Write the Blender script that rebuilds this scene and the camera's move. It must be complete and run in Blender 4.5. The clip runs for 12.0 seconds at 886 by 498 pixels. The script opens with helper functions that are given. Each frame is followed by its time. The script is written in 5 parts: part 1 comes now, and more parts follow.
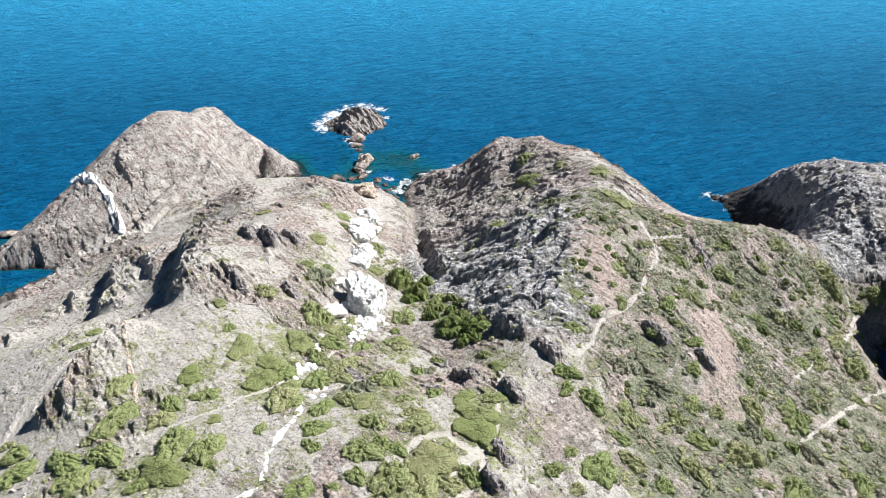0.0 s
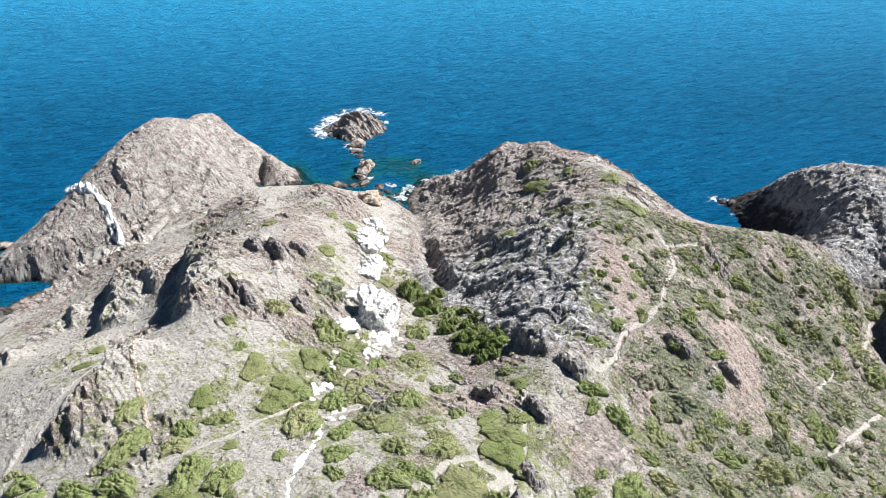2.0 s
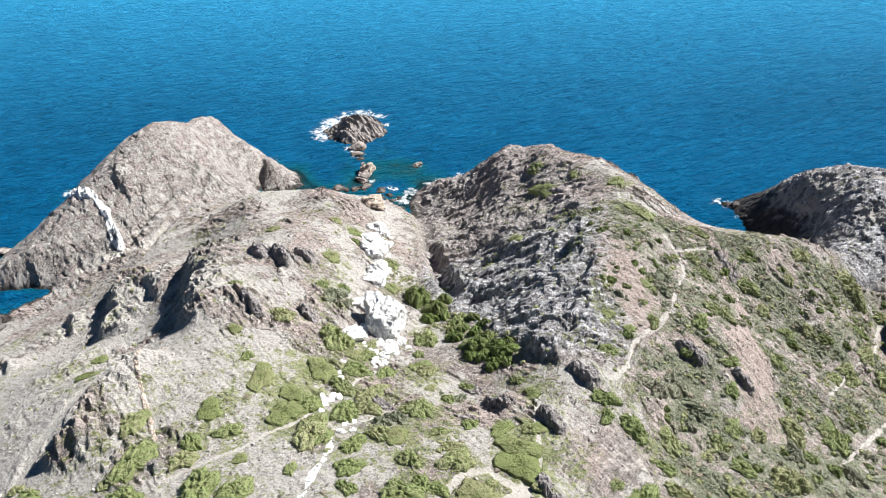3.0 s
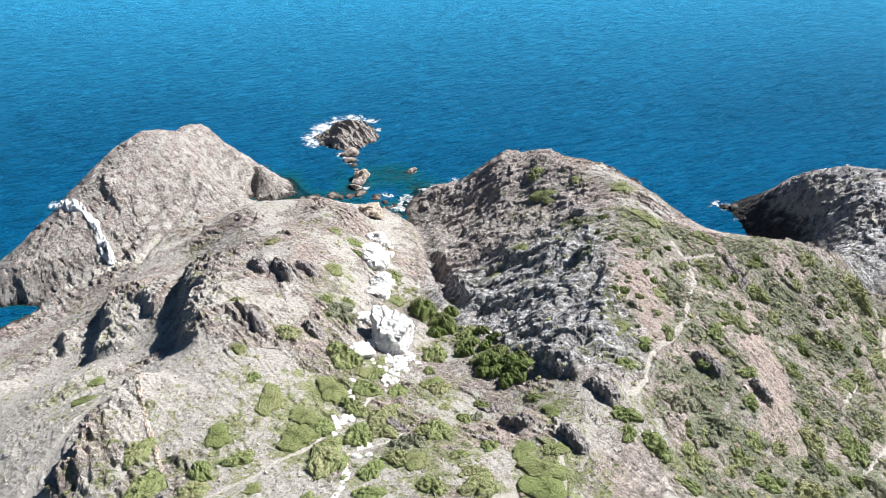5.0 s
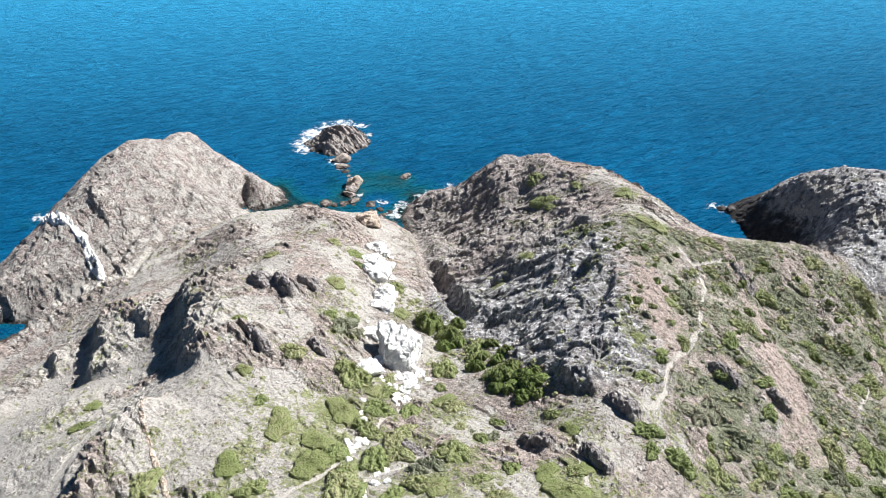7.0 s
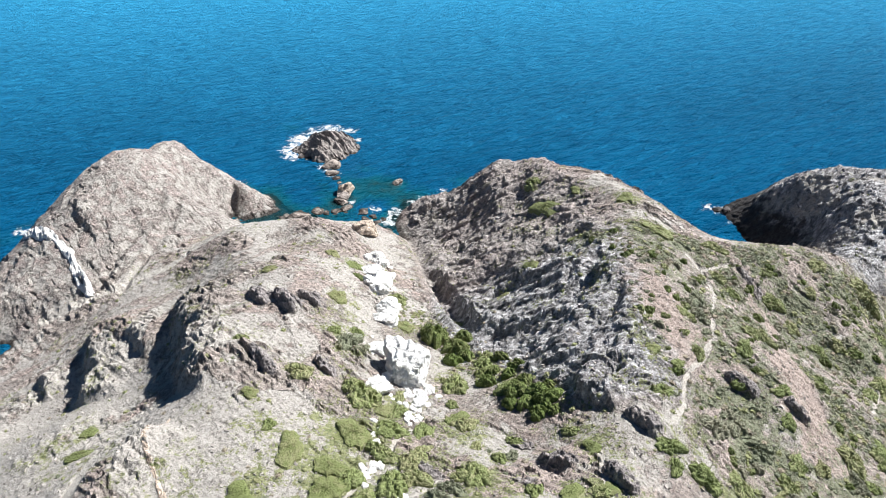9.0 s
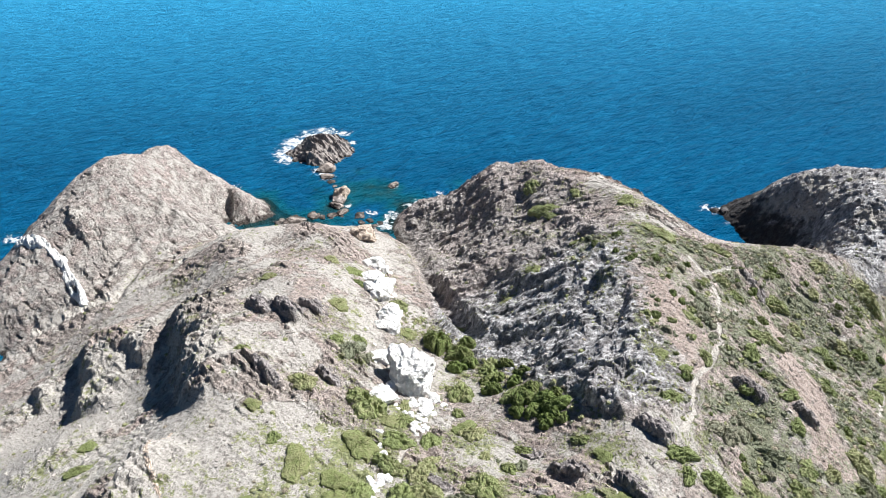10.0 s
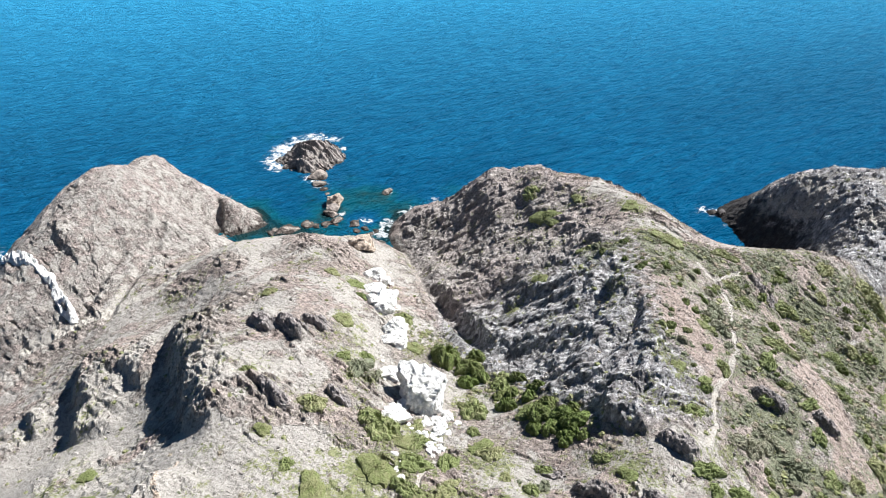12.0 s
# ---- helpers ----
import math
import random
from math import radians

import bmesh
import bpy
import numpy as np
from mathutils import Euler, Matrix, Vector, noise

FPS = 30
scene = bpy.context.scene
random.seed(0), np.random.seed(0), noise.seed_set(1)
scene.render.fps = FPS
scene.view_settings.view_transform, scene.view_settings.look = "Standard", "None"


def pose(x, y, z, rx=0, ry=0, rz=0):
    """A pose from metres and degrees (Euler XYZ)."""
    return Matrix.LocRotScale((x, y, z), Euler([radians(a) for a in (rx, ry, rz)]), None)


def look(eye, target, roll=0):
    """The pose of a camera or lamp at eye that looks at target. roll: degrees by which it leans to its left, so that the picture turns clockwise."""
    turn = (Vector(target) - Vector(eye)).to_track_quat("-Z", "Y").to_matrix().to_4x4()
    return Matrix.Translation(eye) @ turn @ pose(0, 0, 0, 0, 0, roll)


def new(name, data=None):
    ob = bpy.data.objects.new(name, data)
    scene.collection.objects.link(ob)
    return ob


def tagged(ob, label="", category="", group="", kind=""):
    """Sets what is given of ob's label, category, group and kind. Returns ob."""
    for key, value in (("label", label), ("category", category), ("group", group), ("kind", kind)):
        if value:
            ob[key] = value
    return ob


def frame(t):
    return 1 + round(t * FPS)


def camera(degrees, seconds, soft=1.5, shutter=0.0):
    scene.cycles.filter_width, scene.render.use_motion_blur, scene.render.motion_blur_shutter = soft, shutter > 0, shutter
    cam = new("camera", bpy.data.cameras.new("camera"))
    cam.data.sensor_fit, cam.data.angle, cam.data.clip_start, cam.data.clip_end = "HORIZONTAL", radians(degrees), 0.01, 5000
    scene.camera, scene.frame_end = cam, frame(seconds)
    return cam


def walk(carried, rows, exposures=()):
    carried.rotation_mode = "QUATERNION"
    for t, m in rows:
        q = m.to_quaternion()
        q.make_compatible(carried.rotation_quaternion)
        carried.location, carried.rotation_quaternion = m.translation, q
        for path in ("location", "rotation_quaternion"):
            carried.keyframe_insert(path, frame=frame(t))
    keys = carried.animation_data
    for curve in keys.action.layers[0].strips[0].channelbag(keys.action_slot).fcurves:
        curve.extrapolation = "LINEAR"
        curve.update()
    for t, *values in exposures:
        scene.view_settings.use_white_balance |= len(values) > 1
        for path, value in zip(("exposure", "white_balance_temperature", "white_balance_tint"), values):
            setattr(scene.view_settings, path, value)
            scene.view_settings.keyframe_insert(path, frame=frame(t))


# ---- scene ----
# the drone's glide, 28 m long, 82 m above the sea
cam = camera(65.5, 12.0, soft=0.5)
METRES, EYE, TILT, LEAN, TURN = 28.0, 82.0, -33.2, 0.0, 0.0
ROWS = [
    (0.0, 0.0, 0.0, 0.0, 0.0, 0.0, -0.0),
    (0.5, -0.031, 0.0238, 0.0153, -0.21, -0.01, 0.13),
    (1.0, -0.0623, 0.0473, 0.0301, -0.43, 0.0, 0.27),
    (1.5, -0.0936, 0.0709, 0.0453, -0.64, 0.01, 0.41),
    (2.0, -0.1249, 0.0946, 0.0607, -0.83, 0.02, 0.53),
    (2.5, -0.1557, 0.1183, 0.0759, -1.02, 0.03, 0.66),
    (3.0, -0.1865, 0.1423, 0.0911, -1.21, 0.05, 0.78),
    (5.0, -0.3064, 0.2369, 0.1538, -2.62, 0.03, 1.67),
    (5.5, -0.3361, 0.261, 0.1697, -2.92, 0.02, 1.87),
    (6.0, -0.366, 0.2853, 0.1858, -3.33, 0.0, 2.12),
    (6.5, -0.3958, 0.3099, 0.2018, -3.74, -0.02, 2.39),
    (7.0, -0.4255, 0.3346, 0.2179, -4.14, -0.03, 2.64),
    (9.0, -0.5409, 0.4364, 0.2831, -5.79, -0.14, 3.75),
    (9.5, -0.5691, 0.4619, 0.3001, -6.21, -0.18, 4.04),
    (10.0, -0.5971, 0.4874, 0.3171, -6.63, -0.21, 4.32),
    (10.5, -0.6251, 0.513, 0.3338, -7.07, -0.24, 4.6),
    (11.0, -0.6527, 0.5388, 0.3511, -7.44, -0.28, 4.85),
    (11.5, -0.6802, 0.5648, 0.3684, -7.81, -0.31, 5.1),
    (12.0, -0.7074, 0.5911, 0.3854, -8.18, -0.33, 5.35),
]
walk(cam, [(t, pose(0, 0, EYE, TILT, LEAN, TURN) @ pose(METRES * x, METRES * y, METRES * z, 90 + pitch, roll, yaw)) for t, x, y, z, yaw, pitch, roll in ROWS])

# ---- sky and sun ----
SUN = Vector((0.63, 0.27, 0.73)).normalized()
world = bpy.data.worlds.new("sky")
scene.world = world
world.use_nodes = True
wn, wl = world.node_tree.nodes, world.node_tree.links
sky = wn.new("ShaderNodeTexSky")
sky.sky_type, sky.sun_disc = "NISHITA", False
sky.air_density, sky.dust_density, sky.ozone_density = 1.0, 0.3, 3.0
sky.sun_elevation = math.asin(SUN.z)
sky.sun_rotation = math.atan2(SUN.x, SUN.y)
tint = wn.new("ShaderNodeMix")
tint.data_type, tint.blend_type = "RGBA", "MULTIPLY"
tint.inputs["Factor"].default_value, tint.inputs[7].default_value = 1.0, (0.55, 0.92, 1.25, 1)
wl.new(sky.outputs["Color"], tint.inputs[6])
wl.new(tint.outputs[2], wn["Background"].inputs["Color"])
wn["Background"].inputs["Strength"].default_value = 0.018
lamp = bpy.data.lights.new("sun", "SUN")
lamp.energy, lamp.angle, lamp.color = 5.0, radians(0.53), (1.0, 0.995, 0.982)
sun = new("sun", lamp)
sun.matrix_world = look(SUN * 300, (0, 0, 0))
scene.view_settings.exposure = 1.05


# ---- materials ----
class Mat:
    """Short hand for a node material."""

    def __init__(self, name, rough=0.9):
        self.m = bpy.data.materials.new(name)
        self.m.use_nodes = True
        self.t = self.m.node_tree
        self.b = self.t.nodes["Principled BSDF"]
        self.b.inputs["Roughness"].default_value = rough
        self.b.inputs["Specular IOR Level"].default_value = 0.25

    def node(self, kind, **sets):
        n = self.t.nodes.new(kind)
        for k, v in sets.items():
            setattr(n, k, v)
        return n

    def put(self, socket, value):
        if isinstance(value, bpy.types.NodeSocket):
            self.t.links.new(value, socket)
        elif isinstance(value, tuple) and len(value) == 3 and socket.type == "RGBA":
            socket.default_value = (*value, 1)
        else:
            socket.default_value = value

    def coords(self, scale=(1, 1, 1), turn=(0, 0, 0), obj=False):
        src = self.node("ShaderNodeTexCoord").outputs["Object"] if obj else self.node("ShaderNodeNewGeometry").outputs["Position"]
        r = self.node("ShaderNodeMapping")
        self.put(r.inputs["Vector"], src)
        r.inputs["Rotation"].default_value = [radians(a) for a in turn]
        s = self.node("ShaderNodeMapping")
        self.put(s.inputs["Vector"], r.outputs["Vector"])
        s.inputs["Scale"].default_value = scale
        return s.outputs["Vector"]

    def noise(self, scale, vec=None, detail=5.0, rough=0.6, distort=0.0):
        n = self.node("ShaderNodeTexNoise")
        n.inputs["Scale"].default_value, n.inputs["Detail"].default_value = scale, detail
        n.inputs["Roughness"].default_value, n.inputs["Distortion"].default_value = rough, distort
        self.put(n.inputs["Vector"], vec if vec is not None else self.coords())
        return n.outputs["Fac"]

    def ramp(self, value, lo, hi, a=0.0, b=1.0):
        n = self.node("ShaderNodeMapRange", interpolation_type="SMOOTHSTEP")
        self.put(n.inputs["Value"], value)
        for k, v in (("From Min", lo), ("From Max", hi), ("To Min", a), ("To Max", b)):
            n.inputs[k].default_value = v
        return n.outputs["Result"]

    def maths(self, op, a, b=0.0):
        n = self.node("ShaderNodeMath", operation=op)
        self.put(n.inputs[0], a), self.put(n.inputs[1], b)
        return n.outputs[0]

    def mix(self, fac, a, b, blend="MIX"):
        n = self.node("ShaderNodeMix", data_type="RGBA", blend_type=blend)
        self.put(n.inputs["Factor"], fac)
        self.put(n.inputs[6], a), self.put(n.inputs[7], b)
        return n.outputs[2]

    def facets(self, scale, vec, shade=(0.7, 1.3)):
        """A shade for each stone-like cell, and the cell's height."""
        n = self.node("ShaderNodeTexVoronoi", feature="F1")
        n.inputs["Scale"].default_value = scale
        self.put(n.inputs["Vector"], vec)
        c = self.node("ShaderNodeSeparateColor")
        self.put(c.inputs[0], n.outputs["Color"])
        g = self.node("ShaderNodeCombineColor")
        for k in range(3):
            self.put(g.inputs[k], self.ramp(c.outputs[0], 0.0, 1.0, *shade))
        return g.outputs[0], self.maths("SUBTRACT", c.outputs[1], self.maths("MULTIPLY", n.outputs["Distance"], 0.8))

    def bent(self, vec, scale, amount):
        """Coordinates bent by a coarse noise."""
        n = self.node("ShaderNodeTexNoise")
        n.inputs["Scale"].default_value, n.inputs["Detail"].default_value = scale, 3.0
        self.put(n.inputs["Vector"], vec)
        d = self.node("ShaderNodeVectorMath", operation="SCALE")
        self.put(d.inputs[0], n.outputs["Color"])
        d.inputs["Scale"].default_value = amount
        a = self.node("ShaderNodeVectorMath", operation="ADD")
        self.put(a.inputs[0], vec), self.put(a.inputs[1], d.outputs[0])
        return a.outputs[0]

    def attr(self, name):
        return self.node("ShaderNodeAttribute", attribute_name=name).outputs["Fac"]

    def bump(self, height, distance, strength=1.0, after=None):
        n = self.node("ShaderNodeBump")
        n.inputs["Distance"].default_value, n.inputs["Strength"].default_value = distance, strength
        self.put(n.inputs["Height"], height)
        if after is not None:
            self.put(n.inputs["Normal"], after)
        return n.outputs["Normal"]

    def done(self, color, normal=None):
        self.put(self.b.inputs["Base Color"], color)
        if normal is not None:
            self.put(self.b.inputs["Normal"], normal)
        return self.m


def ground_material():
    m = Mat("schist_and_soil", 0.93)
    big, mid = m.noise(0.06, detail=4), m.noise(0.45, detail=6, rough=0.65)
    fine = m.noise(3.2, detail=6, rough=0.7)
    grain = m.noise(1.0, m.coords((1.9, 0.55, 0.6), (0, 0, -52)), 5, 0.62, 0.3)
    grain2 = m.noise(1.0, m.coords((1.3, 0.5, 0.5), (0, 0, 55)), 6, 0.64, 0.4)
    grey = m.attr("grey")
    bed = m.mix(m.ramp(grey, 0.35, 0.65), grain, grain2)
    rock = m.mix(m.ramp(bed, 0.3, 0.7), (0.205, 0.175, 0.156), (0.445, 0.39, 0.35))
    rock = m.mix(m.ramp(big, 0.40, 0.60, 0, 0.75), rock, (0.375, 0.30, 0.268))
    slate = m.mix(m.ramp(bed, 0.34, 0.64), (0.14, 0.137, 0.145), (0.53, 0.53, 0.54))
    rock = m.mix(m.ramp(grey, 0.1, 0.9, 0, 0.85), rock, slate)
    chips = m.noise(2.6, detail=8, rough=0.8)
    rock = m.mix(m.ramp(chips, 0.55, 0.66, 0, 0.6), rock, (0.47, 0.435, 0.41))
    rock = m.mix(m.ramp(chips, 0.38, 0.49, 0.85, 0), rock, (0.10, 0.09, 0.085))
    tone1, lift1 = m.facets(1.0, m.bent(m.coords((1.9, 0.62, 0.9), (0, 0, 47)), 1.2, 0.9), (0.78, 1.16))
    tone2, lift2 = m.facets(1.0, m.bent(m.coords((1.0, 2.3, 1.6), (0, 0, 8)), 1.0, 0.9), (0.62, 1.32))
    tone3, lift3 = m.facets(1.0, m.bent(m.coords((5.2, 2.4, 3.0), (0, 0, 47)), 2.0, 0.6), (0.80, 1.16))
    tone = m.mix(m.ramp(grey, 0.35, 0.65), tone1, tone2)
    stone_lift = m.mix(m.ramp(grey, 0.35, 0.65), lift1, lift2)
    rock = m.mix(0.8, rock, tone, "MULTIPLY")
    rock = m.mix(0.9, rock, tone3, "MULTIPLY")
    soil = m.mix(m.ramp(fine, 0.25, 0.75), (0.30, 0.279, 0.253), (0.445, 0.416, 0.381))
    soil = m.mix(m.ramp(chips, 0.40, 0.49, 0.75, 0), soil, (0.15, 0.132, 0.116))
    soil_at = m.maths("ADD", m.attr("soil"), m.ramp(mid, 0.3, 0.7, -0.35, 0.35))
    land = m.mix(m.ramp(soil_at, 0.35, 0.65), rock, soil)
    rust = m.mix(m.ramp(fine, 0.3, 0.7), (0.27, 0.208, 0.178), (0.44, 0.365, 0.325))
    land = m.mix(m.ramp(m.maths("ADD", m.attr("rust"), m.ramp(mid, 0.3, 0.7, -0.3, 0.3)), 0.3, 0.8), land, rust)
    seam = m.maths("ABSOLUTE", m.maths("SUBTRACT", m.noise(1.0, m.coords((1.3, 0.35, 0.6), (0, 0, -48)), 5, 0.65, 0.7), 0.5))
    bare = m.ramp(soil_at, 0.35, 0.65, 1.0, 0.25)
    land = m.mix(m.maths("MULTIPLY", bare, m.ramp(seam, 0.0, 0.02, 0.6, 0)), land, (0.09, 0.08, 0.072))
    turf = m.mix(m.ramp(m.noise(2.2, detail=7, rough=0.75), 0.32, 0.68), (0.10, 0.115, 0.05), (0.28, 0.285, 0.15))
    heath = m.mix(m.ramp(m.noise(2.6, detail=7, rough=0.75), 0.34, 0.66), (0.10, 0.112, 0.068), (0.25, 0.25, 0.175))
    turf = m.mix(m.ramp(m.attr("heath"), 0.25, 0.75), turf, heath)
    tufts = m.maths("MULTIPLY", m.noise(0.7, detail=6, rough=0.7), m.noise(2.6, detail=4, rough=0.7))
    green_at = m.maths("ADD", m.attr("green"), m.ramp(tufts, 0.14, 0.36, -0.45, 0.45))
    land = m.mix(m.ramp(green_at, 0.42, 0.66), land, turf)
    worn = m.mix(m.ramp(fine, 0.25, 0.75), (0.36, 0.33, 0.295), (0.475, 0.44, 0.395))
    worn = m.mix(m.ramp(m.noise(0.9, detail=5), 0.5, 0.75, 0, 0.5), worn, (0.40, 0.35, 0.30))
    worn_at = m.maths("ADD", m.attr("tread"), m.ramp(fine, 0.3, 0.7, -0.25, 0.25))
    land = m.mix(m.ramp(worn_at, 0.3, 0.62, 0, 0.9), land, worn)
    sep = m.node("ShaderNodeSeparateXYZ")
    m.put(sep.inputs[0], m.node("ShaderNodeNewGeometry").outputs["Position"])
    tide = m.maths("ADD", sep.outputs["Z"], m.ramp(mid, 0.2, 0.8, -0.8, 0.8))
    land = m.mix(m.ramp(tide, 0.2, 1.0, 0.85, 0), land, (0.022, 0.016, 0.013))
    # shade on the far headland's lower slopes, painted into its colour
    far_shade = m.maths("MULTIPLY", m.attr("far"), m.ramp(m.maths("ADD", sep.outputs["Z"], m.ramp(mid, 0.2, 0.8, -3.0, 3.0)), 4.0, 9.0, 0.9, 0))
    land = m.mix(far_shade, land, (0.022, 0.019, 0.019))
    n = m.bump(m.maths("MULTIPLY", bed, bare), 0.25, 0.7)
    n = m.bump(m.maths("MULTIPLY", stone_lift, bare), 0.16, 0.9, n)
    n = m.bump(m.maths("MULTIPLY", lift3, bare), 0.07, 0.9, n)
    n = m.bump(chips, 0.2, 0.9, n)
    n = m.bump(m.maths("MULTIPLY", bare, m.ramp(seam, 0.0, 0.03)), 0.12, 0.8, n)
    return m.done(land, n)


def stone_material(name, dark, light, streak, gloss=0.85):
    m = Mat(name, gloss)
    g = m.noise(1.0, m.coords((3.8, 0.7, 1.4), (0, 0, -33)), 7, 0.72, 0.5)
    f = m.noise(3.5, detail=7, rough=0.72)
    col = m.mix(m.ramp(g, 0.3, 0.68), dark, light)
    col = m.mix(m.ramp(f, 0.55, 0.75, 0, 0.6), col, streak)
    crack = m.maths("ABSOLUTE", m.maths("SUBTRACT", m.noise(0.9, detail=6, rough=0.65, distort=0.8), 0.5))
    col = m.mix(m.ramp(crack, 0.0, 0.02, 0.4, 0), col, tuple(0.55 * c for c in dark))
    n = m.bump(g, 0.25, 0.8)
    n = m.bump(m.ramp(crack, 0.0, 0.05), 0.2, 0.8, n)
    return m.done(col, m.bump(f, 0.08, 0.8, n))


def rubble_material():
    m = Mat("loose_schist_rubble", 0.9)
    isl = m.node("ShaderNodeNewGeometry").outputs["Random Per Island"]
    col = m.mix(m.ramp(isl, 0.0, 1.0), (0.17, 0.152, 0.138), (0.40, 0.362, 0.328))
    return m.done(m.mix(m.ramp(m.noise(6.0, detail=4), 0.4, 0.65, 0, 0.5), col, (0.36, 0.33, 0.30)))


def wet_stone_material(name, dark, light, low, high):
    m = Mat(name, 0.75)
    g = m.noise(1.0, m.coords((2.2, 0.6, 1.4), (0, 0, 40)), 7, 0.72, 0.5)
    col = m.mix(m.ramp(g, 0.3, 0.68), dark, light)
    sep = m.node("ShaderNodeSeparateXYZ")
    m.put(sep.inputs[0], m.node("ShaderNodeNewGeometry").outputs["Position"])
    tide = m.maths("ADD", sep.outputs["Z"], m.ramp(m.noise(0.5), 0.2, 0.8, -0.7, 0.7))
    col = m.mix(m.ramp(tide, low, high, 0.9, 0), col, (0.025, 0.018, 0.014))
    return m.done(col, m.bump(g, 0.3, 0.9))


def leaf_material(name, dark, light, dry):
    m = Mat(name, 0.7)
    rnd = m.node("ShaderNodeObjectInfo").outputs["Random"]
    isl = m.node("ShaderNodeNewGeometry").outputs["Random Per Island"]
    f = m.noise(1.6, detail=4)
    col = m.mix(m.mix(0.55, isl, m.noise(7.0, detail=5, rough=0.7)), dark, light)
    col = m.mix(m.ramp(m.maths("ADD", f, m.maths("MULTIPLY", rnd, 0.35)), 0.55, 0.95, 0, 0.8), col, dry)
    return m.done(col, m.bump(m.noise(5.0, detail=5, rough=0.7), 0.25, 0.9))


def sea_material():
    m = Mat("sea_water", 0.16)
    m.b.inputs["IOR"].default_value = 1.333
    m.b.inputs["Specular IOR Level"].default_value = 0.04
    drift = m.noise(0.011, m.coords((1, 2.2, 1), (0, 0, -24)), 5, 0.6, 0.6)
    deep = m.mix(m.ramp(drift, 0.35, 0.68), (0.001, 0.080, 0.187), (0.002, 0.105, 0.238))
    # paler farther out: the sky's reflection is painted into the water colour
    place = m.node("ShaderNodeSeparateXYZ")
    m.put(place.inputs[0], m.node("ShaderNodeNewGeometry").outputs["Position"])
    sky_sheen = m.maths("SUBTRACT", place.outputs["Y"], m.maths("MULTIPLY", place.outputs["X"], 0.02))
    deep = m.mix(m.ramp(sky_sheen, 125, 470, 0, 1.0), deep, (0.034, 0.328, 0.590))
    # light and dark sides of the wavelets, put into the colour
    ripple_light = m.noise(1.0, m.coords((0.13, 0.44, 1), (0, 0, -24)), 4, 0.62, 0.3)
    deep = m.mix(m.ramp(ripple_light, 0.34, 0.66), m.mix(1.0, deep, (0.80, 0.84, 0.86), "MULTIPLY"), m.mix(1.0, deep, (1.5, 1.2, 1.15), "MULTIPLY"))
    shoal = m.attr("shoal")
    patch = m.maths("ADD", shoal, m.ramp(m.noise(0.16, detail=5), 0.3, 0.7, -0.22, 0.22))
    col = m.mix(m.ramp(patch, 0.15, 0.75), deep, (0.004, 0.108, 0.160))
    col = m.mix(m.ramp(patch, 0.72, 1.05), col, (0.02, 0.08, 0.09))
    froth = m.noise(0.6, detail=7, rough=0.68, distort=0.9)
    foam = m.ramp(m.maths("ADD", m.attr("foam"), m.ramp(froth, 0.32, 0.68, -0.42, 0.42)), 0.40, 0.80)
    col = m.mix(foam, col, (0.80, 0.83, 0.84))
    m.put(m.b.inputs["Roughness"], m.ramp(foam, 0, 1, 0.3, 0.85))
    swell = m.noise(1.0, m.coords((0.09, 0.24, 1), (0, 0, -26)), 4, 0.6, 0.3)
    chop = m.noise(1.0, m.coords((0.2, 0.55, 1), (0, 0, -24)), 6, 0.7, 0.25)
    n = m.bump(swell, 3.4, 1.0)
    n = m.bump(chop, 3.0, 1.0, n)
    out = m.done(col, n)
    clear = m.node("ShaderNodeBsdfTransparent")
    clear.inputs["Color"].default_value = (0.55, 0.80, 0.82, 1)
    blend = m.node("ShaderNodeMixShader")
    fac = m.maths("MULTIPLY", m.ramp(shoal, 0.8, 1.0, 0, 0.6), m.ramp(foam, 0, 1, 1, 0))
    m.put(blend.inputs[0], fac)
    m.put(blend.inputs[1], m.b.outputs[0]), m.put(blend.inputs[2], clear.outputs[0])
    m.put(m.t.nodes["Material Output"].inputs["Surface"], blend.outputs[0])
    return out


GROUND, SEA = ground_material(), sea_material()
QUARTZ = stone_material("white_quartz", (0.82, 0.80, 0.765), (0.93, 0.92, 0.90), (0.80, 0.75, 0.68))
TANROCK = stone_material("tan_pegmatite", (0.40, 0.31, 0.24), (0.62, 0.52, 0.43), (0.66, 0.60, 0.54))
SCHIST = stone_material("grey_schist", (0.13, 0.116, 0.116), (0.36, 0.325, 0.312), (0.48, 0.44, 0.425))
PINKROCK = stone_material("pink_schist", (0.21, 0.18, 0.165), (0.42, 0.365, 0.33), (0.50, 0.46, 0.43))
WET = wet_stone_material("tide_washed_schist", (0.15, 0.125, 0.11), (0.42, 0.36, 0.315), 0.1, 0.9)
LEAF = leaf_material("lentisk_leaves", (0.085, 0.11, 0.034), (0.28, 0.325, 0.13), (0.31, 0.295, 0.165))
LEAF_DARK = leaf_material("juniper_leaves", (0.045, 0.07, 0.017), (0.185, 0.24, 0.065), (0.16, 0.17, 0.07))
LEAF_MAT = leaf_material("mat_leaves", (0.10, 0.125, 0.04), (0.215, 0.245, 0.092), (0.235, 0.22, 0.12))
LEAF_GREY = leaf_material("rockrose_leaves", (0.10, 0.115, 0.072), (0.25, 0.265, 0.175), (0.26, 0.24, 0.175))
LEAF_DRY = leaf_material("dry_heath", (0.17, 0.155, 0.11), (0.36, 0.33, 0.25), (0.30, 0.24, 0.18))
RUBBLE = rubble_material()
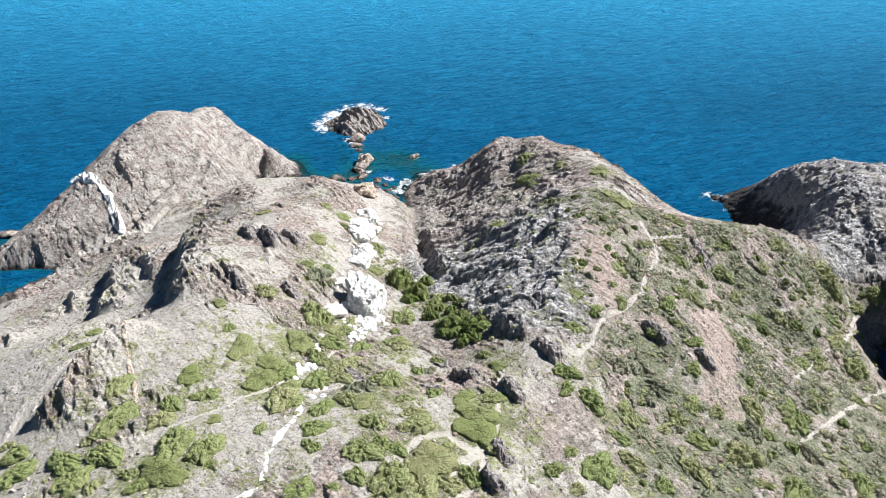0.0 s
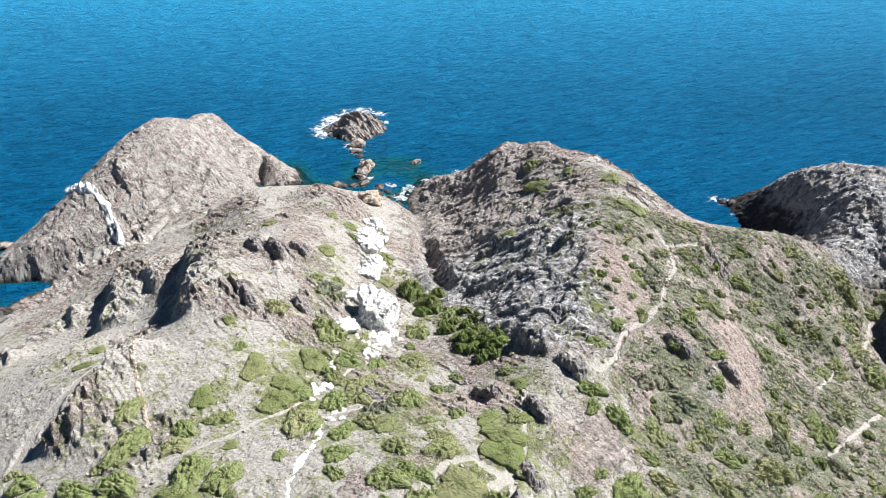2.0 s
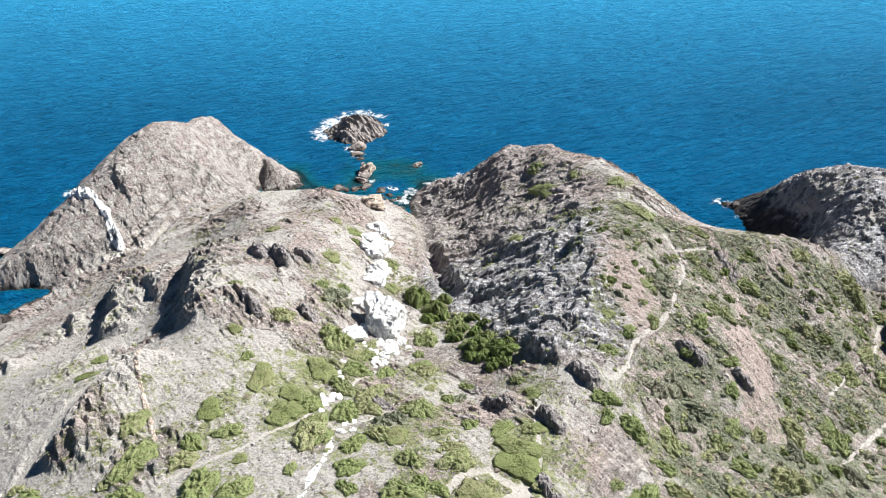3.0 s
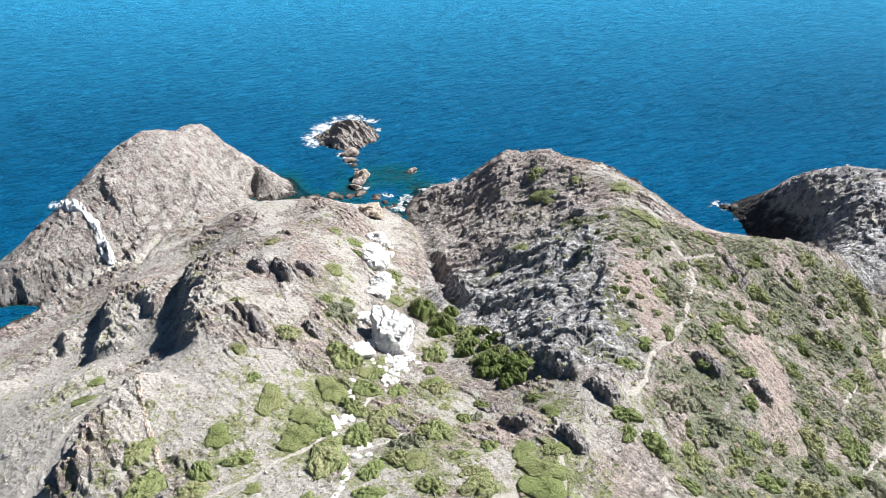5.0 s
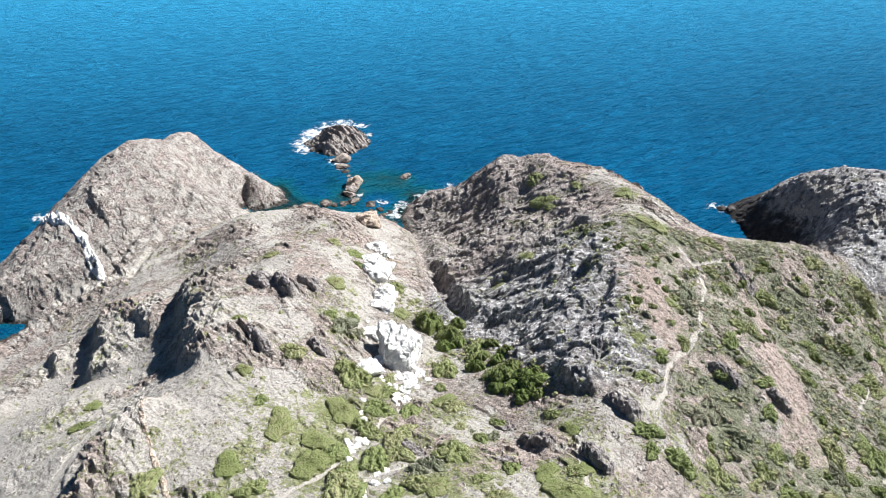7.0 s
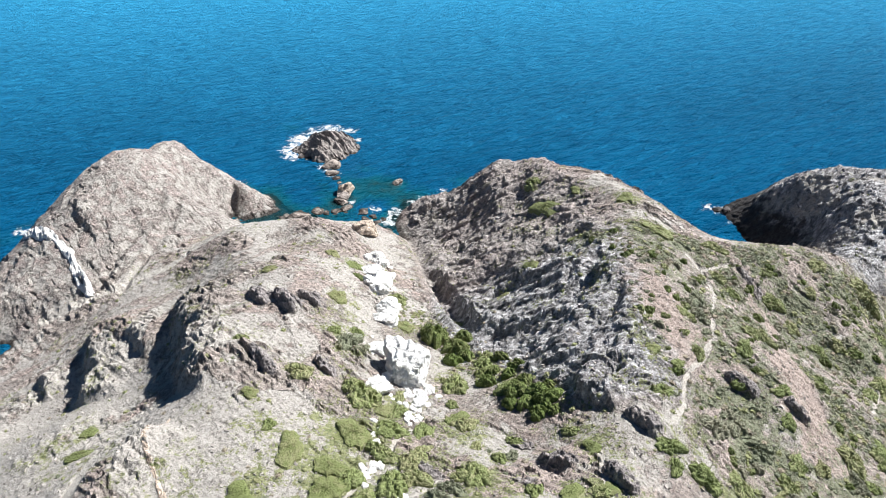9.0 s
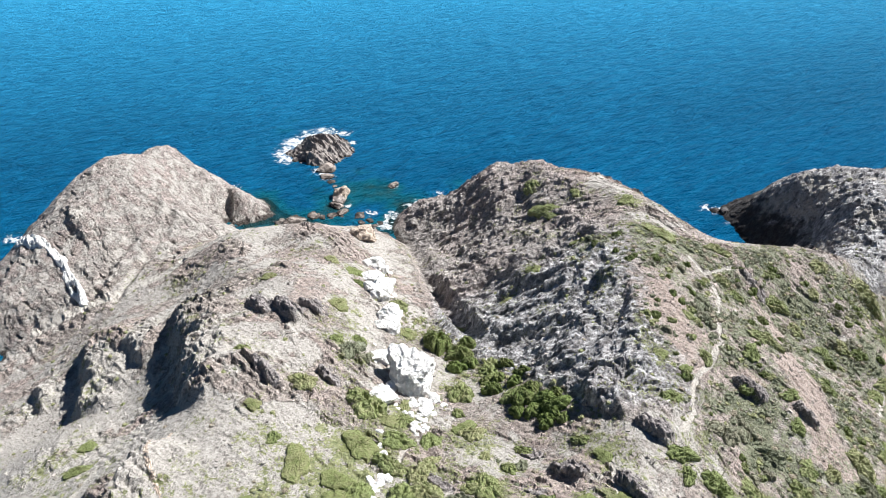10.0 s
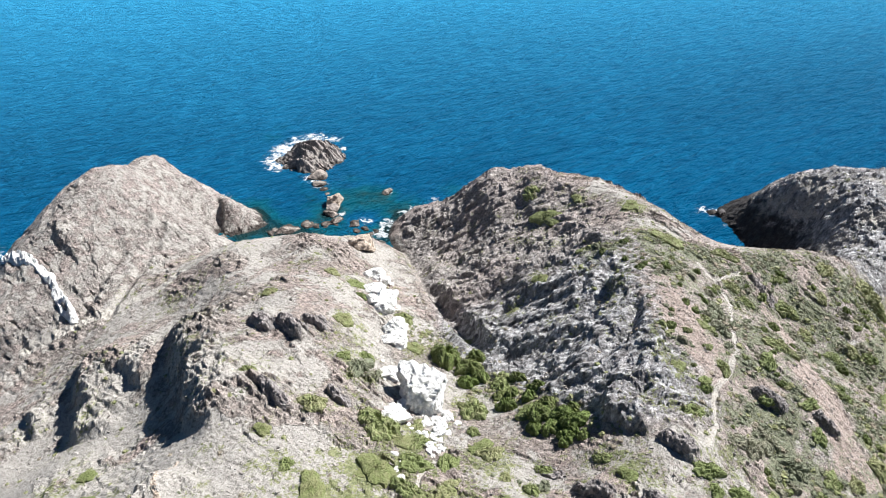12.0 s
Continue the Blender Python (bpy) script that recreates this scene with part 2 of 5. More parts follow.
ISLE = wet_stone_material("sea_worn_schist", (0.10, 0.088, 0.082), (0.32, 0.285, 0.262), -0.1, 0.7)
# darker copy of the wet schist, with the headland's shade in its colour
SHADEROCK = wet_stone_material("shaded_schist", (0.03, 0.027, 0.027), (0.10, 0.09, 0.088), 0.1, 0.9)
BARK = stone_material("bark", (0.06, 0.045, 0.035), (0.14, 0.11, 0.085), (0.1, 0.08, 0.06))

# ---- landforms: centre x, y, height, length, breadth, turn in degrees ----
NEAR_SLOPES = [
    (-105.8, -35.3, 10.2, 46.2, 29.6, 95), (120.6, -24.6, 15.6, 33.1, 58.6, 8), (-9.4, 0.3, 34.7, 74.7, 62.8, 111),
    (1.4, 65.0, -2.6, 6.0, 4.9, 71), (120.9, 65.9, 4.0, 60.9, 8.9, 102), (35.4, 77.1, 4.7, 5.5, 10.5, 176),
    (-100.5, 80.1, -3.0, 16.2, 31.9, 179), (54.1, 80.8, -2.8, 5.5, 4.5, 148), (-55.7, 84.0, 5.1, 6.4, 5.5, 62),
    (-52.6, 86.7, -11.1, 8.2, 10.7, 48), (40.7, 94.3, -10.8, 23.2, 9.0, 54), (-62.8, 95.6, -0.3, 4.0, 2.9, 117),
]
EAST_HEADLAND = [
    (72.7, 78.9, -8.8, 7.1, 12.5, 118), (81.4, 83.2, 12.9, 9.8, 21.6, 105), (82.6, 87.9, -14.8, 11.0, 19.6, 25),
    (90.5, 104.1, 3.7, 8.7, 6.1, 41), (66.1, 115.7, -11.3, 4.2, 8.5, 103), (88.3, 123.3, 18.0, 22.6, 80.0, 86),
    (67.4, 124.5, -9.2, 12.1, 4.7, 21), (62.7, 143.2, 3.9, 2.6, 6.4, 165), (61.0, 149.3, -5.2, 48.3, 15.7, 23),
    (99.2, 150.6, -8.1, 8.8, 11.7, 140),
]
HILL = [
    (43.5, 99.7, 3.9, 6.9, 4.7, 32), (55.4, 108.3, 15.0, 11.3, 57.5, 134), (9.9, 125.2, -13.3, 12.6, 20.2, 39),
    (55.7, 126.6, -12.9, 10.9, 7.2, 169), (21.6, 129.4, 27.9, 12.3, 32.0, 178), (22.6, 132.7, -9.5, 6.8, 19.3, 171),
    (59.6, 138.8, -15.5, 14.8, 6.9, 150), (52.9, 143.2, 9.5, 5.1, 10.7, 48), (16.3, 143.4, -1.8, 13.1, 2.2, 81),
    (48.2, 144.5, -1.2, 3.9, 21.5, 142), (16.6, 160.8, -6.0, 11.9, 4.8, 163), (21.0, 170.1, -5.9, 6.1, 4.8, 129),
    (29.2, 171.1, -9.5, 11.6, 25.0, 32), (9.0, 193.1, 1.6, 11.2, 5.4, 173),
]
SPUR = [
    (-43.4, 110.6, -13.2, 8.9, 18.4, 19), (-39.7, 111.3, 24.1, 15.6, 33.2, 5), (-67.4, 115.4, -4.2, 30.2, 10.3, 3),
    (-31.2, 120.6, -5.9, 8.4, 5.3, 111), (-37.1, 139.8, -9.7, 13.5, 7.0, 10), (-2.3, 147.7, 3.1, 5.2, 27.2, 17),
    (-22.1, 147.9, 6.3, 21.9, 5.0, 126), (-38.2, 153.4, -7.2, 5.4, 26.8, 68), (-15.7, 157.2, -4.9, 10.8, 5.7, 34),
    (-29.3, 160.9, -6.6, 4.0, 9.7, 31), (-31.1, 165.4, -2.4, 16.9, 4.5, 59), (-91.0, 114.0, -4.2, 8.5, 2.2, 20),
    (-87.0, 121.0, 2.6, 8.0, 2.2, 22),
]
WEST_HEADLAND = [
    (-96.6, 149.2, -6.1, 27.0, 7.5, 45), (-94.4, 158.0, 6.5, 5.3, 17.7, 147), (-62.3, 167.5, 21.7, 10.0, 32.0, 151),
    (-55.2, 172.4, -2.5, 5.5, 2.2, 57), (-57.5, 181.7, -5.8, 3.8, 7.3, 72), (-48.1, 185.2, -12.5, 8.8, 21.3, 10),
    (-50.2, 189.7, -5.5, 31.9, 8.4, 21), (-44.4, 163.0, 3.5, 4.0, 2.6, -70), (-41.8, 161.5, 1.4, 6.0, 2.6, -55),
]
# crags that break the slopes: x, y, size
CRAGS = [
    (-66.5, 98.4, 2.6), (-29.5, 80.0, 1.9),
    (-22.1, 80.3, 1.6), (-24.2, 94.4, 2.0), (-27.6, 93.2, 2.4), (-31.8, 95.5, 2.0), 
    (-71.2, 138.6, 2.4), (-68.7, 135.3, 1.4), (-53.5, 137.7, 0.8), (-71.8, 129.7, 0.9),
    (-68.8, 125.2, 1.5), (-75.0, 121.3, 0.9), (-83.3, 119.3, 1.2),
    (9.0, 69.5, 2.6), (13.0, 64.1, 1.7), (2.4, 61.1, 1.7), (7.8, 57.0, 1.7),
    (28.7, 71.3, 1.6), (35.0, 68.3, 1.4), (5.9, 47.9, 1.6), (4.8, 44.2, 1.6), (-72.0, 87.7, 2.0), (-50.4, 98.0, 3.0),
]
# rock ribs with a steep west side: height, breadth, line
RIBS = [
    (3.2, 5.0, [(-45.5, 108.0), (-42.0, 95.0), (-38.8, 84.0), (-35.0, 75.0)]),
    (2.6, 4.0, [(-60.0, 110.0), (-58.5, 101.0), (-57.0, 94.0), (-58.5, 90.0)]),
    (3.1, 3.6, [(-38.5, 71.5), (-41.0, 68.5), (-42.2, 65.0), (-43.2, 61.5), (-44.5, 57.5), (-46.0, 53.5)]),
    (1.2, 5.0, [(72.5, 145.0), (76.5, 139.0), (78.5, 131.0), (76.0, 121.0)]),
    (15.0, 5.0, [(86.0, 105.0), (84.0, 92.0), (85.0, 80.0), (90.0, 66.0)]),
]
# pale bands of scree: breadth, line
SCREE = [
    (1.3, [(-75.1, 119.8), (-66.0, 121.6), (-59.0, 122.8), (-52.0, 124.5), (-49.0, 127.0), (-42.5, 126.8)]),
    (2.4, [(-47.5, 109.0), (-51.2, 102.0), (-51.4, 95.7)]), (2.6, [(-53.1, 60.9), (-53.4, 68.1), (-52.3, 73.5)]),
    (1.9, [(0.4, 49.8), (0.8, 52.2), (-0.6, 55.0), (-2.4, 55.2)]),
]
# the bare pink scarp of the east slope, and the gullies of the headland
SCARP = [(38.6, 77.5), (38.0, 74.0), (37.4, 70.0), (36.4, 66.0), (35.8, 63.5)]
SCARP_HEAD = [(42.0, 91.5), (42.8, 87.5), (40.6, 82.0), (38.6, 77.5)]
CLEFTS = [
    [(-61.3, 119.8), (-57.8, 133.2), (-55.4, 143.5), (-55.4, 161.0)],
    [(-66.0, 123.3), (-63.1, 133.0), (-60.6, 139.5), (-57.7, 146.1)],
    [(-48.6, 168.5), (-47.2, 163.5), (-46.8, 158.0), (-48.2, 154.0)], [(-47.6, 166.5), (-46.9, 161.0)],
]
# gullies and overhung steps of the grey flank
STEPS = [
    [(9.2, 87.2), (12.2, 89.4), (15.2, 91.6), (17.4, 96.5)], [(6.2, 73.0), (8.6, 71.4), (13.2, 73.4)], [(3.6, 100.2), (7.6, 99.9), (10.6, 97.8)],
    [(0.8, 88.4), (5.6, 87.9), (9.2, 86.8)], [(5.5, 119.0), (12.4, 118.0), (18.4, 116.4)], [(10.4, 80.2), (14.8, 82.4), (17.6, 86.8)],
    [(1.5, 107.6), (7.5, 108.8), (13.0, 106.2)],
]
GORGE = [(-8.0, 150.0), (-6.6, 140.0), (-6.0, 130.0), (-5.4, 120.0), (-4.2, 110.0), (-2.9, 101.0), (-1.4, 93.0)]
# walking lines, each with half its width
PATHS = [
    (0.27, [(7.4, 61.8), (6.4, 57.5), (6.0, 52.9), (5.5, 49.9), (4.5, 48.5)]),
    (0.5, [(4.5, 48.5), (3.1, 47.1), (1.3, 45.2), (-0.5, 43.8), (-2.7, 43.3), (-4.5, 43.6), (-5.6, 45.2)]),
    (0.26, [(4.5, 48.5), (4.1, 45.8), (3.6, 44.0), (2.5, 42.6), (0.9, 41.8), (-0.5, 38.0)]),
    (0.42, [(3.2, 47.5), (1.4, 48.6), (0.6, 49.5), (-1.4, 49.0), (-2.8, 47.9), (-4.1, 46.4), (-4.6, 44.4)]),
    (0.3, [(32.9, 98.2), (33.7, 94.5), (33.9, 90.0), (30.4, 84.0), (28.3, 78.7), (25.0, 75.0), (22.2, 72.6), (20.3, 70.2), (19.0, 67.0), (16.6, 64.4)]),
    (0.2, [(-31.9, 49.5), (-29.8, 50.9), (-27.7, 52.1), (-24.5, 53.9), (-22.6, 55.9), (-20.4, 57.4), (-19.1, 58.9)]),
    (0.26, [(-19.1, 58.9), (-17.3, 62.6), (-14.9, 64.7), (-14.1, 67.4), (-12.0, 69.8)]),
    (0.18, [(-15.7, 56.4), (-13.9, 57.5), (-11.8, 58.2), (-9.7, 60.1)]),
    (0.75, [(-47.0, 47.0), (-49.2, 53.8), (-49.8, 58.5), (-49.3, 63.2), (-48.6, 66.8), (-47.9, 71.2)]),
    (0.28, [(74.3, 101.4), (75.1, 98.1), (66.8, 87.1), (57.1, 79.3), (51.9, 74.2)]),
    (0.28, [(72.2, 81.4), (61.7, 72.9), (55.0, 67.7), (46.8, 61.4)]),
    (0.29, [(33.7, 94.5), (38.2, 97.1), (41.5, 97.9)]),
]

# where the shrubs grow: x, y, radius, kind (0 round, 1 flat mat, 2 grey and loose)
BASIN = [
    (-2.7, 50.4, 1.6, 0), (3.6, 50.2, 2.5, 1), (3.7, 52.8, 2.1, 1), (2.3, 55.6, 1.5, 1), (5.3, 55.5, 0.8, 0), (6.6, 62.0, 1.2, 1), (-1.1, 45.6, 2.8, 1),
    (0.2, 47.2, 1.0, 0), (-8.0, 46.1, 1.7, 0), (-6.2, 47.4, 0.9, 0), (-4.6, 46.7, 0.9, 0), (-5.0, 42.9, 2.0, 0), (-2.3, 41.7, 1.9, 0),
    (0.5, 43.1, 1.2, 0), (2.7, 44.4, 1.3, 0), (-3.2, 52.5, 0.9, 0), (-7.4, 50.5, 1.3, 0), (-4.3, 55.1, 0.9, 0), (-1.0, 56.7, 1.0, 0),
    (-7.4, 59.8, 1.2, 0), (-8.9, 58.1, 1.1, 2), (-10.6, 54.9, 1.4, 0),
]
BASIN_EDGE = [
    (-8.3, 42.9, 1.1, 0), (-13.2, 46.9, 1.0, 0), (-13.3, 49.7, 1.4, 0), (-14.8, 59.5, 1.8, 0), (-12.7, 62.8, 1.4, 0), (-11.6, 64.6, 1.2, 0),
    (-16.0, 65.4, 1.4, 0), (-10.8, 69.1, 1.4, 0), (-5.8, 70.1, 1.5, 0), (-5.2, 65.8, 0.7, 0), (-13.3, 41.0, 1.3, 0), (-10.2, 41.4, 0.6, 0),
    (-3.1, 63.2, 0.9, 0), (-0.7, 66.3, 0.9, 0), (5.3, 65.4, 0.9, 0), (5.4, 48.1, 0.7, 0), (14.8, 61.2, 1.4, 0), (14.5, 58.6, 1.0, 0),
    (17.5, 57.9, 1.5, 0), (16.7, 68.4, 1.0, 0), (-6.8, 80.6, 0.8, 0),
]
BASIN_MID = [
    (-6.3, 59.9, 1.8, 0), (-12.4, 60.2, 1.7, 0), (-9.0, 54.3, 1.8, 1), (-18.0, 55.4, 2.0, 0), (-6.5, 71.4, 1.7, 1), (-14.5, 69.3, 1.8, 0),
    (-18.7, 68.3, 2.8, 1), (-7.7, 50.8, 1.2, 1), (6.1, 55.8, 1.3, 1), (-13.2, 53.3, 1.4, 0), (-10.6, 56.8, 1.3, 2), (-19.2, 60.7, 1.6, 0),
    (-14.8, 64.2, 1.1, 0), (-13.6, 73.2, 1.3, 0), (-1.7, 63.7, 0.9, 2), (-21.1, 62.9, 1.8, 1),
]
WEST_SLOPE = [
    (-35.6, 52.6, 2.1, 0), (-27.6, 47.9, 2.3, 0), (-23.9, 47.0, 1.9, 0), (-30.3, 54.6, 1.2, 0), (-30.5, 52.2, 1.3, 0), (-29.7, 59.5, 1.9, 1),
    (-25.3, 65.5, 2.3, 1), (-21.4, 59.3, 2.4, 1), (-37.8, 58.0, 1.6, 0), (-26.8, 56.2, 1.2, 0), (-27.3, 44.2, 2.7, 1), (-39.2, 47.5, 1.8, 0),
    (-34.7, 47.6, 1.9, 0), (-36.8, 44.6, 1.9, 0), (-46.5, 50.4, 1.5, 0), (-44.6, 47.2, 1.7, 0), (-30.9, 44.5, 0.9, 0), (-51.1, 73.8, 1.7, 1),
    (-52.1, 79.4, 1.3, 1), (-16.7, 54.9, 1.2, 0), (-17.7, 58.1, 1.2, 0), (-34.3, 43.4, 0.9, 0), (-29.0, 42.9, 1.2, 0), (-48.9, 52.6, 0.9, 0),
    (-19.1, 50.0, 0.8, 0), (-27.8, 69.2, 0.9, 0), (-37.7, 50.3, 0.8, 0), (-24.6, 52.0, 1.0, 1), (-22.6, 44.8, 0.7, 0),
]
SPUR_TOP = [
    (-17.8, 75.6, 2.5, 0), (-15.6, 73.3, 1.6, 1), (-25.1, 78.4, 1.7, 0), (-21.1, 88.5, 1.0, 0), (-18.2, 89.5, 1.0, 0), (-19.3, 86.6, 1.8, 2),
    (-17.3, 85.8, 1.1, 2), (-18.4, 110.1, 1.8, 1), (-22.0, 113.3, 1.6, 1), (-17.5, 105.8, 1.0, 0), (-20.8, 96.9, 2.0, 1), (-11.7, 102.2, 1.5, 0),
    (-11.3, 94.2, 1.7, 1), (-5.7, 79.1, 2.0, 0), (-12.9, 109.7, 1.0, 1), (-31.2, 103.9, 1.3, 1), (-32.6, 83.9, 0.9, 0), (-13.1, 76.6, 1.0, 0),
    (-13.1, 73.0, 1.0, 0), (-2.7, 98.6, 0.7, 0), (-30.4, 74.5, 1.2, 1), (-20.1, 68.1, 1.0, 1), (-6.7, 74.8, 0.8, 0),
]
GULLY = [
    (-7.1, 91.6, 1.9, 0), (-4.3, 88.7, 1.8, 0), (-0.8, 85.0, 1.3, 0), (1.3, 83.9, 1.1, 0), (0.5, 75.8, 1.3, 0), (1.9, 72.1, 1.2, 0),
    (4.4, 71.6, 1.6, 0), (2.7, 76.0, 1.2, 0), (2.9, 69.9, 1.0, 0), (-1.6, 78.6, 1.1, 0), (-2.7, 91.3, 1.1, 0), (-0.3, 80.9, 1.0, 0),
    (1.3, 78.9, 1.0, 0), (5.1, 74.2, 0.9, 0), (-1.2, 83.4, 1.3, 0), (0.1, 72.8, 1.0, 0), (1.3, 74.8, 1.2, 0), (3.6, 73.4, 1.2, 0),
    (4.6, 69.4, 0.9, 0), (2.6, 79.8, 1.1, 0), (-5.2, 85.5, 1.3, 0), (-3.2, 86.3, 1.2, 0), (-1.9, 81.2, 1.0, 0), (3.9, 71.0, 1.0, 0),
]
HILLTOP = [
    (17.8, 124.1, 3.5, 1), (17.8, 134.7, 1.9, 0), (23.6, 126.0, 1.5, 1), (30.0, 103.0, 2.5, 1), (39.3, 102.7, 1.3, 0), (40.2, 100.8, 1.1, 0),
    (24.6, 75.6, 1.1, 0), (32.8, 92.4, 0.9, 0), (36.5, 94.1, 1.4, 0), (37.9, 92.0, 1.3, 0), (28.9, 85.9, 1.6, 2), (27.9, 82.4, 1.3, 2),
    (35.5, 80.2, 1.8, 0), (31.7, 77.0, 1.4, 0), (9.4, 102.3, 1.5, 1), (18.2, 75.4, 1.2, 1), (29.0, 115.1, 2.2, 1), (12.3, 106.8, 1.2, 1),
    (4.5, 99.4, 1.3, 1), (17.4, 105.3, 1.2, 1), (20.6, 73.1, 0.9, 1), (25.3, 82.7, 1.0, 1),
]
EAST_SLOPE = [
    (33.9, 70.8, 1.1, 0), (32.4, 73.1, 0.6, 0), (43.5, 75.6, 1.3, 0), (32.8, 66.8, 1.0, 0), (31.2, 61.6, 1.2, 0), (34.5, 61.4, 1.2, 0),
    (40.3, 63.9, 1.9, 0), (56.2, 85.2, 1.2, 0), (53.8, 86.3, 1.2, 0), (49.8, 85.1, 1.4, 0), (47.2, 88.8, 1.4, 0), (46.1, 93.0, 1.7, 0),
    (47.2, 98.0, 1.0, 0), (58.5, 101.6, 1.7, 0), (54.1, 95.6, 1.1, 0), (69.4, 101.8, 3.1, 0), (71.6, 100.6, 1.5, 0), (57.8, 80.7, 1.3, 0),
    (54.8, 78.5, 1.3, 0), (57.9, 78.7, 1.4, 0), (64.6, 80.1, 2.3, 0), (62.8, 84.0, 1.8, 0), (75.8, 99.7, 1.3, 0), (80.0, 102.2, 1.5, 0),
    (73.9, 94.0, 0.9, 0), (64.6, 89.5, 1.6, 0), (46.7, 65.9, 1.6, 0),
]
EAST_FOOT = [
    (20.2, 53.7, 1.0, 0), (16.7, 48.5, 2.0, 0), (20.9, 50.6, 1.3, 0), (23.9, 48.4, 1.2, 0), (28.4, 58.8, 1.3, 0), (26.2, 56.8, 0.9, 0),
    (30.4, 56.2, 1.3, 0), (36.2, 55.7, 2.3, 0), (28.5, 51.5, 1.6, 0), (47.2, 65.3, 2.2, 0), (41.5, 60.6, 1.0, 0), (39.1, 60.5, 1.4, 2),
    (46.7, 59.1, 1.4, 2), (61.7, 73.4, 1.2, 0), (51.9, 55.3, 1.5, 0), (41.4, 52.0, 2.2, 0), (53.2, 70.2, 1.1, 0), (50.7, 57.0, 1.0, 0),
    (36.8, 51.9, 0.9, 0), (13.7, 45.3, 0.9, 0), (25.1, 66.0, 1.5, 2), (21.9, 64.9, 1.9, 2), (26.8, 63.1, 1.5, 2), (21.8, 57.5, 1.4, 0),
    (28.6, 71.2, 1.2, 0), (11.5, 47.2, 1.1, 0), (13.7, 50.0, 0.8, 0),
]

TABLE = np.random.RandomState(7).uniform(-1, 1, (256, 256))
DIRX, DIRY = np.cos(TABLE * math.pi), np.sin(TABLE * math.pi)


def grain_noise(x, y, seed=0):
    """Gradient noise from about -1 to 1, one cell a unit, turned a little for each seed."""
    c, s = math.cos(0.7 * seed + 0.4), math.sin(0.7 * seed + 0.4)
    x, y = c * x - s * y + 37.3 * seed, s * x + c * y + 17.9 * seed
    i, j = np.floor(x).astype(int), np.floor(y).astype(int)
    fx, fy = x - i, y - j
    i, j, k, l = i & 255, j & 255, (i + 1) & 255, (j + 1) & 255
    u, v = fx * fx * fx * (fx * (fx * 6 - 15) + 10), fy * fy * fy * (fy * (fy * 6 - 15) + 10)
    a = DIRX[i, j] * fx + DIRY[i, j] * fy
    b = DIRX[k, j] * (fx - 1) + DIRY[k, j] * fy
    d = DIRX[i, l] * fx + DIRY[i, l] * (fy - 1)
    e = DIRX[k, l] * (fx - 1) + DIRY[k, l] * (fy - 1)
    return 1.5 * ((a * (1 - u) + b * u) * (1 - v) + (d * (1 - u) + e * u) * v)


def fbm(x, y, octaves=4, seed=0):
    total, gain = 0, 0.5
    for k in range(octaves):
        total = total + gain * grain_noise(x, y, seed + 5 * k)
        x, y, gain = x * 2.03, y * 2.03, gain * 0.5
    return total


def crests(x, y, octaves, seed):
    """Sharp-crested noise from 0 to about 1, rougher where it is high."""
    total, gain, weight = 0, 0.55, 1.0
    for k in range(octaves):
        n = (1 - np.abs(grain_noise(x, y, seed + 3 * k))) ** 2
        total, weight = total + gain * n * weight, np.clip(n * 1.4, 0, 1)
        x, y, gain = x * 2.1, y * 2.1, gain * 0.5
    return total


def smooth(v, lo, hi):
    t = np.clip((v - lo) / (hi - lo), 0, 1)
    return t * t * (3 - 2 * t)


def landform(x, y):
    z = np.full(np.shape(x), -6.0)
    for cx, cy, h, a, b, turn in NEAR_SLOPES + SPUR + HILL + WEST_HEADLAND + EAST_HEADLAND:
        c, s = math.cos(radians(turn)), math.sin(radians(turn))
        u, v = (c * (x - cx) + s * (y - cy)) / a, (c * (y - cy) - s * (x - cx)) / b
        z = z + h * np.exp(-0.5 * (u * u + v * v))
    return z


def line_distance(x, y, line):
    best = np.full(np.shape(x), 1e3)
    for (ax, ay), (bx, by) in zip(line[:-1], line[1:]):
        dx, dy = bx - ax, by - ay
        t = np.clip(((x - ax) * dx + (y - ay) * dy) / (dx * dx + dy * dy), 0, 1)
        best = np.minimum(best, np.hypot(x - ax - t * dx, y - ay - t * dy))
    return best


def along(x, y, turn):
    c, s = math.cos(radians(turn)), math.sin(radians(turn))
    return c * x + s * y, c * y - s * x


def beds(x, y, z, step, dip, seed, reach, fall=(0.84, 0.54)):
    """Dipping beds: gentle faces down to the east that break off westward in ragged scarps."""
    s = fall[0] * x + fall[1] * y
    q = (z + dip * s) / step + 2.6 * fbm(x / reach, y / reach, 5, seed)
    q = q + 0.8 * grain_noise(q * 0.43, x * 0 + 0.5, seed + 2) + 0.25 * grain_noise(x / (0.18 * reach), y / (0.18 * reach), seed + 4)
    f = q - np.floor(q)
    return step * (0.5 + smooth(f, 0.78, 1.0) - f)


